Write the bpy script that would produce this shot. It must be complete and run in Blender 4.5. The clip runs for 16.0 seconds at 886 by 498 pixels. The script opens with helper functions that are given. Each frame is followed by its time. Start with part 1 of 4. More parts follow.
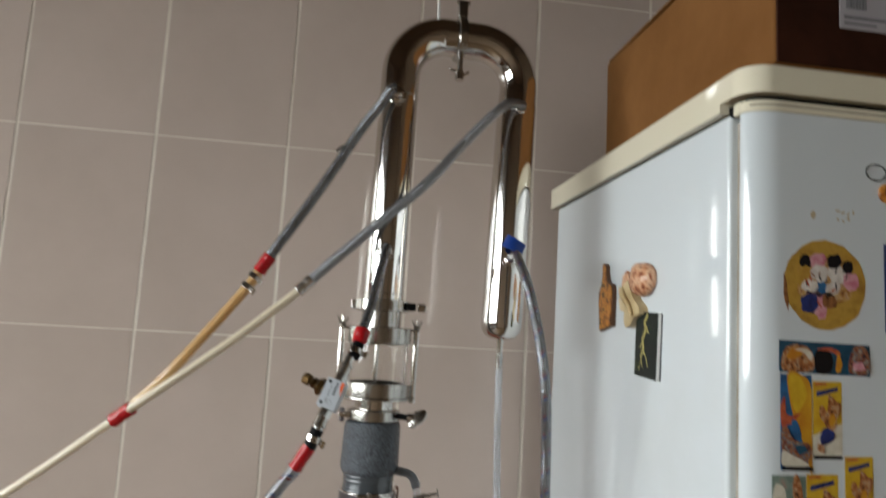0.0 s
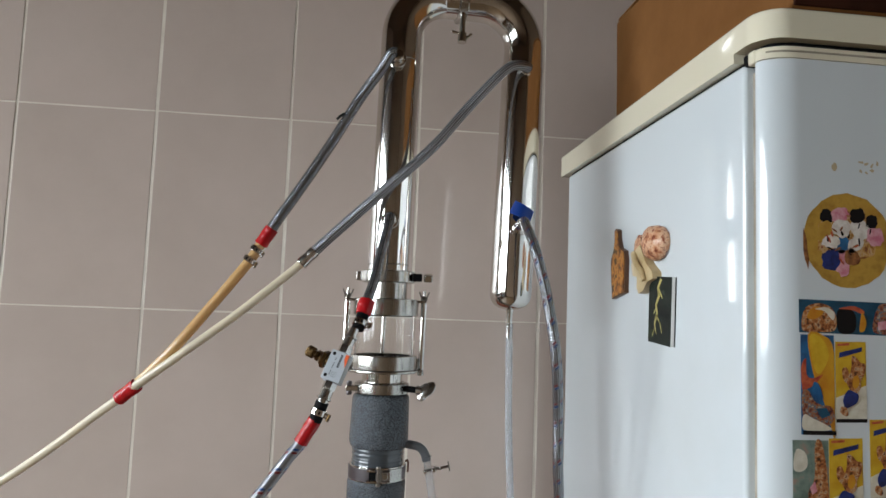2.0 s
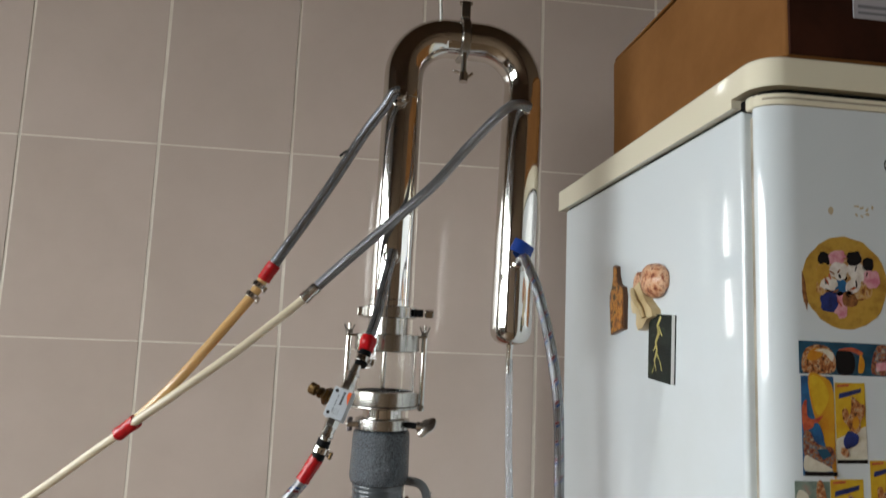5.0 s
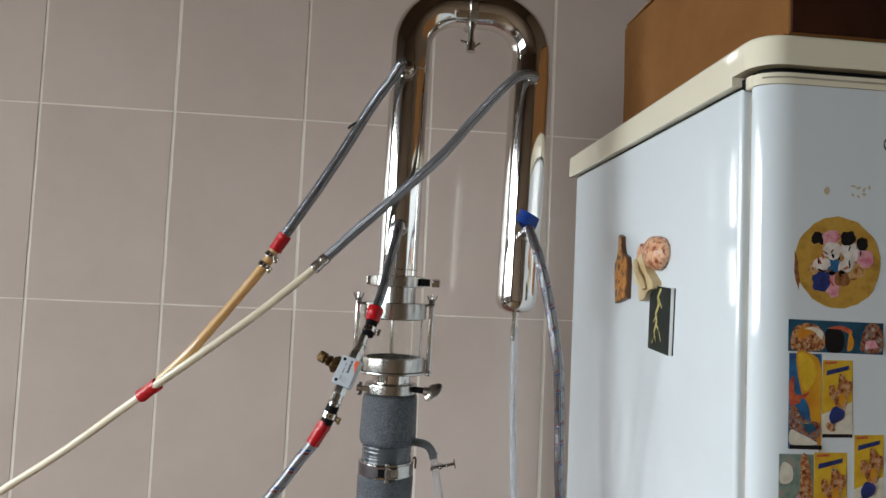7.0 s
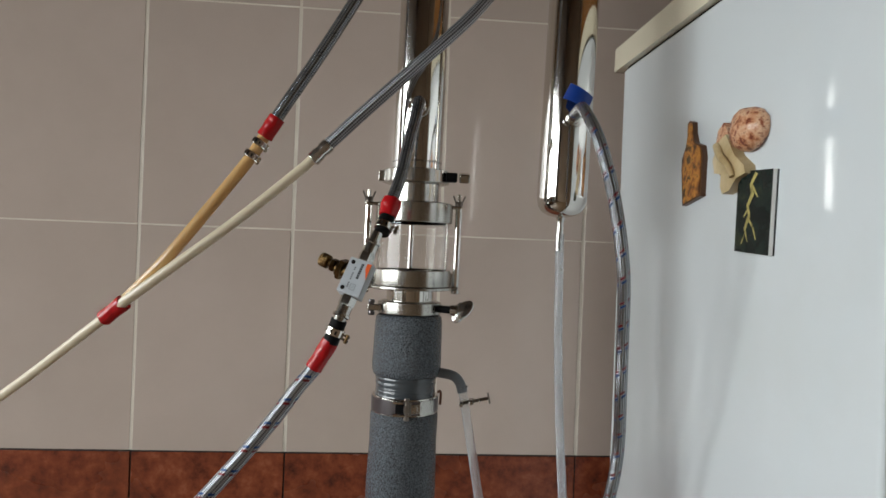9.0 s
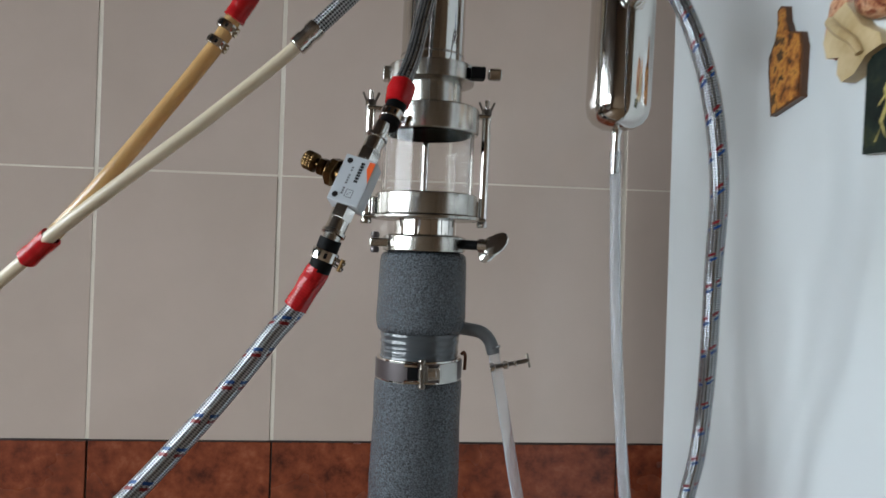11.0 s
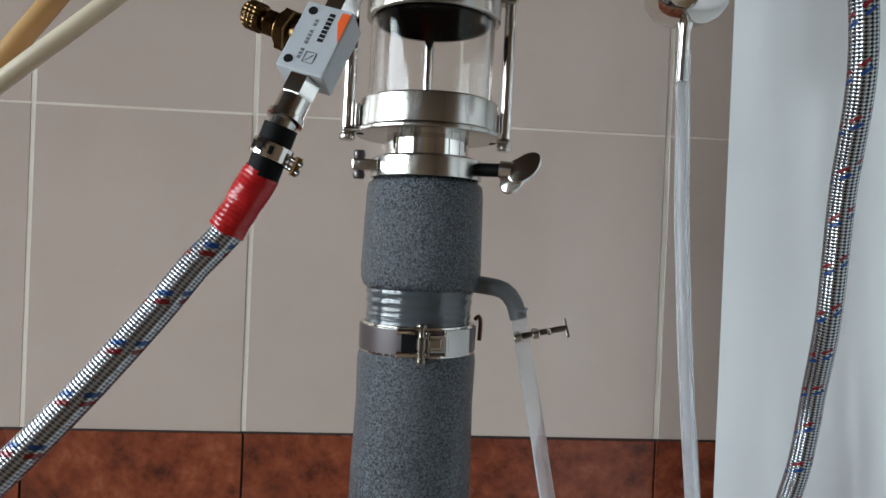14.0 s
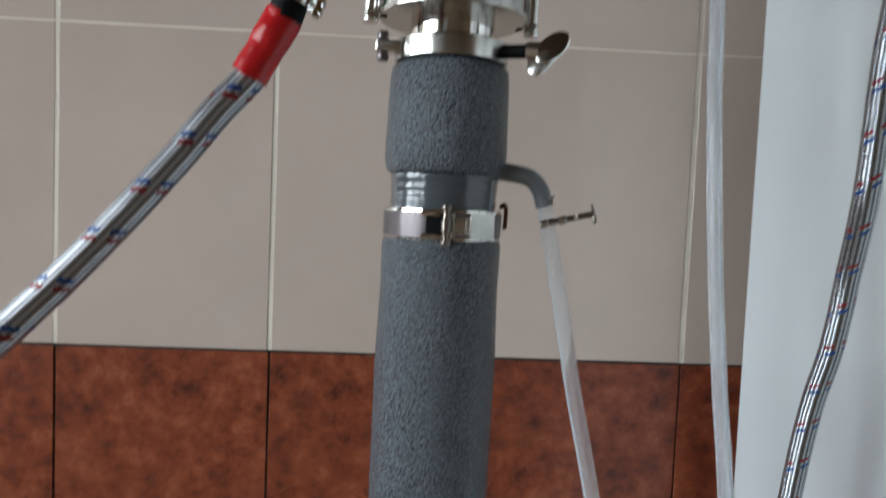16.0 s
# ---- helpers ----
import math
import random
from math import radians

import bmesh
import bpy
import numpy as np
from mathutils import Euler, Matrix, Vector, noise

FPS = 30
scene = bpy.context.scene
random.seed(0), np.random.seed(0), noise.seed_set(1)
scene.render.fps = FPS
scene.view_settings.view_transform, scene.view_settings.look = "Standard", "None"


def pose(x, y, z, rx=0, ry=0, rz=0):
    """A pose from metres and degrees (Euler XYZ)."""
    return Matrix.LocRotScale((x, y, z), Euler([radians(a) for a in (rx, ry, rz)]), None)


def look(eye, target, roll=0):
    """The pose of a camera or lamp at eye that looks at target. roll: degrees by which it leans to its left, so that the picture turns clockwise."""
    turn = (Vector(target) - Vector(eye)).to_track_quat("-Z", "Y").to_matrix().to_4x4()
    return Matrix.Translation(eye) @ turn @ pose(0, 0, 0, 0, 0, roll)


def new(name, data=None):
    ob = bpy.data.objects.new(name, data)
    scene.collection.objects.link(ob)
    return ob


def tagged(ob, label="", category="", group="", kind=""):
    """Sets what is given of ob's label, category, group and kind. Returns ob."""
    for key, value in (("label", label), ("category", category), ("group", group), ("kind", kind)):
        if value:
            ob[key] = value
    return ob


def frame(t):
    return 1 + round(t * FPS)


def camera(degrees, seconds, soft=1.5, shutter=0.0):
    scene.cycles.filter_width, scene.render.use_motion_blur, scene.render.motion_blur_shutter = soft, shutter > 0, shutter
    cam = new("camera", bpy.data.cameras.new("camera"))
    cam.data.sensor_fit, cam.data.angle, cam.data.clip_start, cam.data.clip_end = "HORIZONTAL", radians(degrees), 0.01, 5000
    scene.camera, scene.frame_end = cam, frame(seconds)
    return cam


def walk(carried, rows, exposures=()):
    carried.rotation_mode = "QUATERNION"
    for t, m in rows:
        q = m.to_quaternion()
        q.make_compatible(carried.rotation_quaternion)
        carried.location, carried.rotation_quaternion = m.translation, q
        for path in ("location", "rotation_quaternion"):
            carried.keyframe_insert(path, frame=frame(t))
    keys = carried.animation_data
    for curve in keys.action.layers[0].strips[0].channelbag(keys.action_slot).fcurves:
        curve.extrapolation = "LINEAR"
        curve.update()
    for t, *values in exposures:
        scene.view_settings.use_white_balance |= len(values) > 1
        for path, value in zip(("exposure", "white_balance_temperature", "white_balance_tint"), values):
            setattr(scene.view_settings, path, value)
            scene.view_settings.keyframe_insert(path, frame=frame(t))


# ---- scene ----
cam = camera(65.5, 16.0, shutter=0.5)
PATH = [
    (0, (0.173, 0.010, 1.521), (0.442, 1.977, 1.764), 3.3),
    (0.5, (0.170, -0.015, 1.563), (0.341, 1.954, 1.868), 3.2),
    (0.8, (0.174, -0.016, 1.557), (0.370, 1.948, 1.876), 3.1),
    (1, (0.176, -0.010, 1.565), (0.373, 1.956, 1.878), 3.4),
    (1.5, (0.180, 0.001, 1.535), (0.366, 1.977, 1.780), 2.8),
    (2, (0.188, 0.031, 1.512), (0.414, 2.010, 1.693), 2.1),
    (2.5, (0.185, 0.032, 1.512), (0.411, 2.011, 1.693), 2.1),
    (3, (0.182, 0.034, 1.513), (0.418, 2.012, 1.697), 1.8),
    (3.5, (0.182, 0.035, 1.515), (0.417, 2.014, 1.688), 1.9),
    (4, (0.180, 0.038, 1.512), (0.411, 2.018, 1.675), 2.0),
    (4.5, (0.178, 0.034, 1.516), (0.414, 2.011, 1.712), 2.1),
    (5, (0.176, 0.024, 1.522), (0.422, 1.992, 1.779), 2.3),
    (5.2, (0.177, 0.023, 1.529), (0.416, 1.988, 1.812), 1.9),
    (7.3, (0.193, 0.002, 1.543), (0.366, 1.992, 1.647), 2.3),
    (7.5, (0.192, 0.006, 1.528), (0.361, 1.996, 1.634), 2.0),
    (8, (0.187, 0.042, 1.509), (0.417, 2.027, 1.599), 2.1),
    (8.5, (0.182, 0.101, 1.484), (0.37, 2.092, 1.512), 2.7),
    (9, (0.187, 0.159, 1.481), (0.36, 2.152, 1.483), 2.2),
    (9.5, (0.184, 0.18, 1.48), (0.373, 2.171, 1.494), 2.4),
    (9.7, (0.182, 0.185, 1.471), (0.391, 2.174, 1.481), 2.4),
    (11.8, (0.189, 0.391, 1.41), (0.314, 2.388, 1.425), 2.3),
    (12, (0.19, 0.403, 1.409), (0.307, 2.4, 1.429), 2.7),
    (12.5, (0.191, 0.423, 1.4), (0.316, 2.419, 1.405), 2.1),
    (13, (0.196, 0.432, 1.394), (0.329, 2.427, 1.398), 2.4),
    (13.5, (0.196, 0.438, 1.389), (0.338, 2.433, 1.389), 2.1),
    (14, (0.196, 0.44, 1.385), (0.35, 2.434, 1.371), 2.3),
    (14.5, (0.198, 0.44, 1.384), (0.354, 2.434, 1.373), 2.4),
    (15, (0.199, 0.442, 1.379), (0.352, 2.436, 1.366), 1.7),
    (15.5, (0.198, 0.437, 1.373), (0.35, 2.431, 1.346), 1.6),
    (16, (0.197, 0.443, 1.343), (0.288, 2.438, 1.225), 2.4),
]
walk(cam, [(t, look(eye, target, roll)) for t, eye, target, roll in PATH],
     exposures=[(0, -0.31, 6850, 10), (0.6, -0.26, 6760, 10), (1.2, -0.24, 6560, 10), (1.6, -0.21, 6380, 10), (2, -0.21, 6460, 10), (3.5, -0.21, 6720, 10), (4.5, -0.21, 6720, 10), (5, -0.23, 6820, 10), (7.5, -0.13, 6480, 10), (8.1, -0.15, 6480, 10), (8.5, -0.49, 6740, 10), (9, -0.54, 6850, 10), (9.7, -0.56, 6680, 10), (11.8, -0.27, 6320, 8), (16, -0.27, 6320, 8)])

# ---- light ----
world = bpy.data.worlds.new("world")
world.use_nodes = True
scene.world = world
sky = world.node_tree.nodes.new("ShaderNodeTexSky")
sky.sky_type = "NISHITA"
sky.sun_disc = False
sky.sun_elevation, sky.sun_rotation = radians(35), radians(60)
world.node_tree.links.new(sky.outputs[0], world.node_tree.nodes["Background"].inputs[0])
world.node_tree.nodes["Background"].inputs[1].default_value = 0.1

WALL_Y = 1.10          # face of the tiled wall
ROOM_L, ROOM_R, ROOM_B, ROOM_H = -2.135, 1.30, -2.3, 3.05
WIN_Y, WIN_Z, WIN_W, WIN_H = 0.0, 1.50, 1.60, 1.72
OPEN_Y, OPEN_W, OPEN_H = -1.31, 0.96, 2.36       # an unseen opening added beside the window to widen the steel's highlights

lamp = bpy.data.lights.new("window_light", "AREA")
lamp.shape, lamp.size, lamp.size_y, lamp.energy = "RECTANGLE", 10.0, 4.4, 3150
lamp.color = (0.87, 0.945, 1.0)
lamp_ob = new("window_light", lamp)
lamp_ob.matrix_world = look((ROOM_L - 3.0, -1.9, 3.5), (ROOM_L + 1, -1.9, 3.5))     # the sky above the skyline outside


# ---- materials ----
class Mat:
    """A node material with one principled shader."""

    def __init__(self, name, color=(0.5, 0.5, 0.5), rough=0.5, metal=0.0, **more):
        self.m = bpy.data.materials.new(name)
        self.m.use_nodes = True
        self.t = self.m.node_tree
        self.b = self.t.nodes["Principled BSDF"]
        self.b.inputs["Base Color"].default_value = (*color, 1)
        self.b.inputs["Roughness"].default_value = rough
        self.b.inputs["Metallic"].default_value = metal
        for k, v in more.items():
            self.b.inputs[k.replace("_", " ")].default_value = v

    def node(self, kind, **sets):
        n = self.t.nodes.new("ShaderNode" + kind)
        for k, v in sets.items():
            n.inputs[k.replace("_", " ")].default_value = v
        return n

    def link(self, a, b):
        self.t.links.new(a, b)

    def coords(self, which="Object"):
        return self.node("TexCoord").outputs[which]

    def noise(self, scale, detail=4, rough=0.55, vec=None, stretch=None):
        n = self.node("TexNoise", Scale=scale, Detail=detail, Roughness=rough)
        v = vec or self.coords()
        if stretch:
            mp = self.node("Mapping", Scale=stretch)
            self.link(v, mp.inputs[0])
            v = mp.outputs[0]
        self.link(v, n.inputs["Vector"])
        return n.outputs[0]

    def ramp(self, fac, stops):
        r = self.node("ValToRGB")
        e = r.color_ramp.elements
        while len(e) < len(stops):
            e.new(0.5)
        for el, (p, c) in zip(e, stops):
            el.position, el.color = p, (*c, 1)
        self.link(fac, r.inputs[0])
        return r.outputs[0]

    def rng(self, fac, lo, hi, a=0.0, b=1.0):
        r = self.node("MapRange")
        for i, v in zip((1, 2, 3, 4), (a, b, lo, hi)):
            r.inputs[i].default_value = v
        self.link(fac, r.inputs[0])
        return r.outputs[0]

    def math(self, op, a, b=None):
        n = self.node("Math")
        n.operation = op
        for i, v in enumerate((a, b)):
            if v is None:
                continue
            if isinstance(v, (int, float)):
                n.inputs[i].default_value = v
            else:
                self.link(v, n.inputs[i])
        return n.outputs[0]

    def mix(self, fac, a, b, mode="MIX"):
        n = self.node("Mix")
        n.data_type, n.blend_type = "RGBA", mode
        if isinstance(fac, (int, float)):
            n.inputs[0].default_value = fac
        else:
            self.link(fac, n.inputs[0])
        for i, v in ((6, a), (7, b)):
            if isinstance(v, tuple):
                n.inputs[i].default_value = (*v, 1)
            else:
                self.link(v, n.inputs[i])
        return n.outputs[2]

    def color(self, out):
        self.link(out, self.b.inputs["Base Color"])
        return self

    def roughness(self, out):
        self.link(out, self.b.inputs["Roughness"])
        return self

    def bump(self, height, strength=0.3, dist=0.001):
        n = self.node("Bump", Strength=strength, Distance=dist)
        self.link(height, n.inputs["Height"])
        self.link(n.outputs[0], self.b.inputs["Normal"])
        return self


def tile_mat(name, stops, rough, scale, vary):
    m = Mat(name, rough=rough)
    info = m.node("ObjectInfo")
    off = m.node("VectorMath")
    off.operation = "SCALE"
    m.link(info.outputs["Random"], off.inputs["Scale"])
    off.inputs[0].default_value = (37.0, 11.0, 23.0)
    add = m.node("VectorMath")
    m.link(m.coords(), add.inputs[0])
    m.link(off.outputs[0], add.inputs[1])
    big = m.noise(scale, 8, 0.64, add.outputs[0])
    col = m.ramp(big, stops)
    v = m.rng(info.outputs["Random"], 1 - vary, 1 + vary)
    comb = m.node("CombineColor")
    for i in range(3):
        m.link(v, comb.inputs[i])
    m.color(m.mix(1.0, col, comb.outputs[0], "MULTIPLY"))
    m.roughness(m.rng(m.noise(9, 3, 0.5, add.outputs[0]), rough - 0.03, rough + 0.05))
    m.bump(m.noise(40, 2, 0.5, add.outputs[0]), 0.06, 0.0008)
    return m.m


M = {}
M["tile_beige"] = tile_mat("beige_tile_glaze", [(0.28, (0.462, 0.377, 0.323)), (0.72, (0.524, 0.430, 0.373))], 0.042, 4, 0.025)
M["tile_rust"] = tile_mat("rust_tile_glaze", [(0.30, (0.060, 0.016, 0.010)), (0.45, (0.150, 0.034, 0.016)), (0.58, (0.215, 0.053, 0.023)), (0.74, (0.29, 0.092, 0.045))], 0.26, 46, 0.10)


def grout(name, a, b):
    m = Mat(name, rough=0.85)
    m.color(m.ramp(m.noise(14), [(0.35, a), (0.7, b)])).bump(m.noise(220), 0.4, 0.001)
    return m.m


M["grout_light"] = grout("cream_grout", (0.60, 0.54, 0.455), (0.73, 0.67, 0.58))
M["grout_dark"] = grout("dark_grout", (0.018, 0.012, 0.010), (0.05, 0.03, 0.02))


def plaster(name, c):
    m = Mat(name, rough=0.8)
    m.color(m.ramp(m.noise(3), [(0.3, tuple(v * 0.92 for v in c)), (0.7, c)])).bump(m.noise(120), 0.2, 0.001)
    return m.m


# tones of the added, unseen walls, set for fill and reflections in the steel
M["plaster"] = plaster("brown_plaster", (0.115, 0.072, 0.040))
M["plaster_cream"] = plaster("cream_plaster", (0.27, 0.195, 0.13))
# unseen ceiling, kept dark brown so less light bounces onto the upper wall
M["ceiling"] = plaster("brown_ceiling_tone", (0.13, 0.085, 0.05))
# the floor stays out of view; its dark brown limits light bounced upwards
m = Mat("brown_floor_tone", rough=0.45)
M["floor"] = m.color(m.ramp(m.noise(6, 6), [(0.3, (0.11, 0.070, 0.038)), (0.7, (0.17, 0.110, 0.062))])).m

m = Mat("polished_steel", (0.66, 0.635, 0.60), 0.08, 1.0)
m.roughness(m.rng(m.noise(30, 5, 0.6), 0.04, 0.13))
M["steel"] = m.m
m = Mat("brushed_steel", (0.46, 0.445, 0.415), 0.24, 1.0)
m.roughness(m.rng(m.noise(60, 4, 0.6, stretch=(1, 1, 12)), 0.20, 0.27))
M["brushed"] = m.m
m = Mat("nickel_plate", (0.60, 0.58, 0.55), 0.2, 1.0)
M["nickel"] = m.roughness(m.rng(m.noise(80), 0.12, 0.3)).m
m = Mat("aged_brass", (0.30, 0.19, 0.075), 0.30, 1.0)
M["brass"] = m.color(m.ramp(m.noise(160, 4), [(0.3, (0.05, 0.028, 0.012)), (0.65, (0.20, 0.120, 0.050))])).m
M["copper"] = Mat("dull_copper", (0.13, 0.055, 0.032), 0.35, 0.8).m
M["dark_nickel"] = Mat("tarnished_nickel", (0.20, 0.175, 0.15), 0.28, 1.0).m
M["black"] = Mat("black_rubber", (0.004, 0.004, 0.0045), 0.6, Specular_IOR_Level=0.1).m
M["matte_black"] = Mat("matte_black_rubber", (0.004, 0.004, 0.0045), 0.8, Specular_IOR_Level=0.0).m
M["red_tape"] = Mat("red_insulating_tape", (0.42, 0.010, 0.013), 0.22, Specular_IOR_Level=0.35)
M["red_tape"] = M["red_tape"].bump(M["red_tape"].noise(170, 2), 0.2, 0.0010).m
m = Mat("blue_tape", (0.003, 0.036, 0.23), 0.45, Specular_IOR_Level=0.3)
M["blue_tape"] = m.bump(m.noise(120), 0.3, 0.001).m


def foam():
    m = Mat("grey_foam", rough=0.4, Specular_IOR_Level=0.6)
    fine = m.noise(880, 2, 0.6)
    m.color(m.mix(m.rng(fine, 0, 1, 0.38, 0.64), (0.014, 0.018, 0.023), (0.098, 0.117, 0.137)))
    m.roughness(m.rng(m.noise(12, 3), 0.20, 0.30))
    m.bump(m.math("ADD", fine, m.math("MULTIPLY", m.noise(70, 2), 0.30)), 1.0, 0.0014)
    return m.m


M["foam"] = foam()
m = Mat("grey_wrap_film", (0.055, 0.065, 0.073), 0.16, Coat_Weight=0.5)
M["band_dark"] = Mat("dull_steel_strip", (0.11, 0.095, 0.098), 0.30, 0.7).m
M["outlet"] = Mat("grey_rubber", (0.13, 0.14, 0.15), 0.4).m
M["wrap"] = m.bump(m.noise(60, 3, 0.6, stretch=(0.6, 0.6, 6)), 0.6, 0.002).m


def glass_mat(name, color, rough, ior=1.45, weight=1.0):
    m = Mat(name, color, rough, Transmission_Weight=weight, IOR=ior)
    return m.m


M["glass"] = glass_mat("clear_glass", (0.98, 0.98, 0.97), 0.01, 1.30)
M["silicone"] = glass_mat("milky_silicone", (0.90, 0.92, 0.95), 0.18, 1.27, 0.78)
M["clear_silicone"] = glass_mat("clear_silicone", (0.93, 0.95, 0.97), 0.05, 1.20, 0.95)
m = Mat("cream_silicone", (0.80, 0.70, 0.52), 0.3, Transmission_Weight=0.25)
M["cream_tube"] = m.m
m = Mat("amber_silicone", (0.62, 0.36, 0.13), 0.2, Transmission_Weight=0.4)
M["amber_tube"] = m.color(m.ramp(m.noise(12, stretch=(1, 1, 1)), [(0.35, (0.70, 0.40, 0.14)), (0.7, (0.84, 0.57, 0.27))])).m


def braid(name, stripe, dark, wide=0.06, bright=(0.50, 0.51, 0.53), rough=0.30, relief=0.7, n_strand=8, pitch=0.0025):
    """Woven steel wire; UV: x once round the hose, y metres along it."""
    m = Mat(name, rough=rough, metal=0.78)
    sep = m.node("SeparateXYZ")
    m.link(m.coords("UV"), sep.inputs[0])
    u, v = sep.outputs[0], sep.outputs[1]
    turn = m.math("MULTIPLY", u, 2 * math.pi)
    along = m.math("MULTIPLY", v, 2 * math.pi / pitch)
    a = m.math("SINE", m.math("ADD", along, m.math("MULTIPLY", turn, n_strand)))
    b = m.math("SINE", m.math("SUBTRACT", along, m.math("MULTIPLY", turn, n_strand)))
    weave = m.math("MULTIPLY", a, b)
    h = m.rng(weave, 0, 1, -1, 1)
    col = m.mix(m.rng(weave, 0, 1, -0.40, 0.40), dark, bright)
    if stripe:
        ph = m.math("FRACT", m.math("SUBTRACT", m.math("DIVIDE", v, 0.0215), u))
        on = m.math("GREATER_THAN", m.math("SINE", m.math("ADD", m.math("MULTIPLY", turn, 4), m.math("MULTIPLY", v, 251))), -0.35)
        red = m.math("MULTIPLY", m.math("LESS_THAN", ph, wide), on)
        blue = m.math("MULTIPLY", m.math("MULTIPLY", m.math("GREATER_THAN", ph, 0.17), m.math("LESS_THAN", ph, 0.17 + wide)), on)
        col = m.mix(red, col, stripe[0])
        col = m.mix(blue, col, stripe[1])
        met = m.math("SUBTRACT", 0.78, m.math("MULTIPLY", m.math("ADD", red, blue), 0.7))
        m.link(met, m.b.inputs["Metallic"])
    m.color(col)
    m.bump(h, relief, 0.0008)
    return m.m


M["braid"] = braid("steel_braid_red_blue", ((0.12, 0.006, 0.010), (0.005, 0.030, 0.12)), (0.012, 0.012, 0.015), 0.08, (0.45, 0.46, 0.48), 0.22, 0.5, 8, 0.0031)
M["braid_bright"] = braid("bright_steel_braid_blue_red", ((0.005, 0.045, 0.17), (0.16, 0.007, 0.010)), (0.105, 0.107, 0.114), 0.10, (0.50, 0.51, 0.53), 0.30, 0.28)
M["braid_dark"] = braid("steel_braid_black_marks", ((0.004, 0.004, 0.005), (0.006, 0.006, 0.012)), (0.008, 0.008, 0.010), 0.06, (0.42, 0.43, 0.45), 0.22, 0.4, 7, 0.0042)
M["braid_plain"] = braid("plain_steel_braid", None, (0.018, 0.018, 0.022), bright=(0.46, 0.47, 0.49), n_strand=7, pitch=0.0042)


def paint(name, *stops, scale=60, rough=0.35):
    m = Mat(name, rough=rough)
    return m.color(m.ramp(m.noise(scale, 4, 0.6), list(stops))).m


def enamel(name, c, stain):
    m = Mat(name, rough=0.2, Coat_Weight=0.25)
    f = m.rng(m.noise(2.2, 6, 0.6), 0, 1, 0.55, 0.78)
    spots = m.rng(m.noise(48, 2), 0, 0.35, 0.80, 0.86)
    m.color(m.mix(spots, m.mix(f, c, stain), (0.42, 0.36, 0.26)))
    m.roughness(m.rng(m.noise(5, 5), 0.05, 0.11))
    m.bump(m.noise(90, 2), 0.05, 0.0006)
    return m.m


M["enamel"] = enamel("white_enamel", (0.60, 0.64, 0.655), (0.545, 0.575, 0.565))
M["lid"] = enamel("yellowed_cream_plastic", (0.68, 0.625, 0.48), (0.46, 0.38, 0.21))
M["gasket"] = paint("beige_gasket", (0.35, (0.23, 0.195, 0.14)), (0.65, (0.37, 0.33, 0.265)), scale=30, rough=0.6)
m = Mat("brown_cardboard", rough=0.85, Specular_IOR_Level=0.15)
fib = m.noise(7, 6, 0.65)
M["cardboard"] = m.color(m.mix(m.rng(fib, 0, 1, 0.3, 0.7), (0.150, 0.061, 0.016), (0.215, 0.096, 0.030))).bump(m.noise(60, 3), 0.12, 0.001).m
M["ink"] = Mat("black_ink", (0.012, 0.010, 0.010), 0.7, Specular_IOR_Level=0.12).m
# label paper in one even mid grey
M["label_paper"] = Mat("grey_label_paper", (0.36, 0.34, 0.36), 0.5).m
M["print_grey"] = Mat("grey_print", (0.16, 0.16, 0.17), 0.6).m
M["valve_grey"] = Mat("grey_painted_zinc", (0.47, 0.50, 0.53), 0.42)
M["valve_grey"] = M["valve_grey"].bump(M["valve_grey"].noise(300), 0.1, 0.0004).m
M["orange"] = Mat("orange_print", (0.85, 0.13, 0.025), 0.45).m
M["white_plastic"] = Mat("white_plastic", (0.76, 0.75, 0.72), 0.4).m


# ---- building helpers ----
OFF = {}


def thing(name, at, label, category, group="", kind=""):
    ob = new(name)
    ob.empty_display_size = 0.05
    ob.location = at
    OFF[ob] = Vector(at)
    return tagged(ob, label, category, group, kind)


def finish(bm, mat, name, smooth=True):
    bmesh.ops.recalc_face_normals(bm, faces=bm.faces[:])
    me = bpy.data.meshes.new(name)
    if smooth:
        for f in bm.faces:
            f.smooth = True
        for e in bm.edges:
            if len(e.link_faces) == 2 and e.calc_face_angle(0) > 0.6:
                e.smooth = False
    loops = []
    if smooth and len(bm.faces) < 1500:
        bm.normal_update()
        bm.faces.index_update()
        area = [f.calc_area() for f in bm.faces]
        for f in bm.faces:
            for lp in f.loops:
                n = Vector()
                for g in lp.vert.link_faces:
                    if g.normal.dot(f.normal) > 0.62:
                        n += g.normal * area[g.index]
                loops.append(n.normalized() if n.length > 0 else f.normal.copy())
    bm.to_mesh(me)
    bm.free()
    if loops:
        me.normals_split_custom_set(loops)
    me.materials.append(M[mat] if isinstance(mat, str) else mat)
    return me


def part(name, bm, mat, parent, label=""):
    """Links a bmesh, in world places, as one mesh under a thing or a part."""
    off = OFF[parent]
    bm.transform(Matrix.Translation(-off))
    ob = new(name, finish(bm, mat, name))
    ob.parent = parent
    OFF[ob] = off
    return tagged(ob, label)


def solid(name, bm, mat, at, label, category="", group="", kind=""):
    """A thing that is one mesh."""
    at = Vector(at)
    bm.transform(Matrix.Translation(-at))
    ob = new(name, finish(bm, mat, name))
    ob.location = at
    OFF[ob] = at
    return tagged(ob, label, category, group, kind)


def frame_to(a, b):
    """A pose at a whose z runs to b."""
    d = Vector(b) - Vector(a)
    return Matrix.Translation(a) @ d.to_track_quat("Z", "Y").to_matrix().to_4x4()


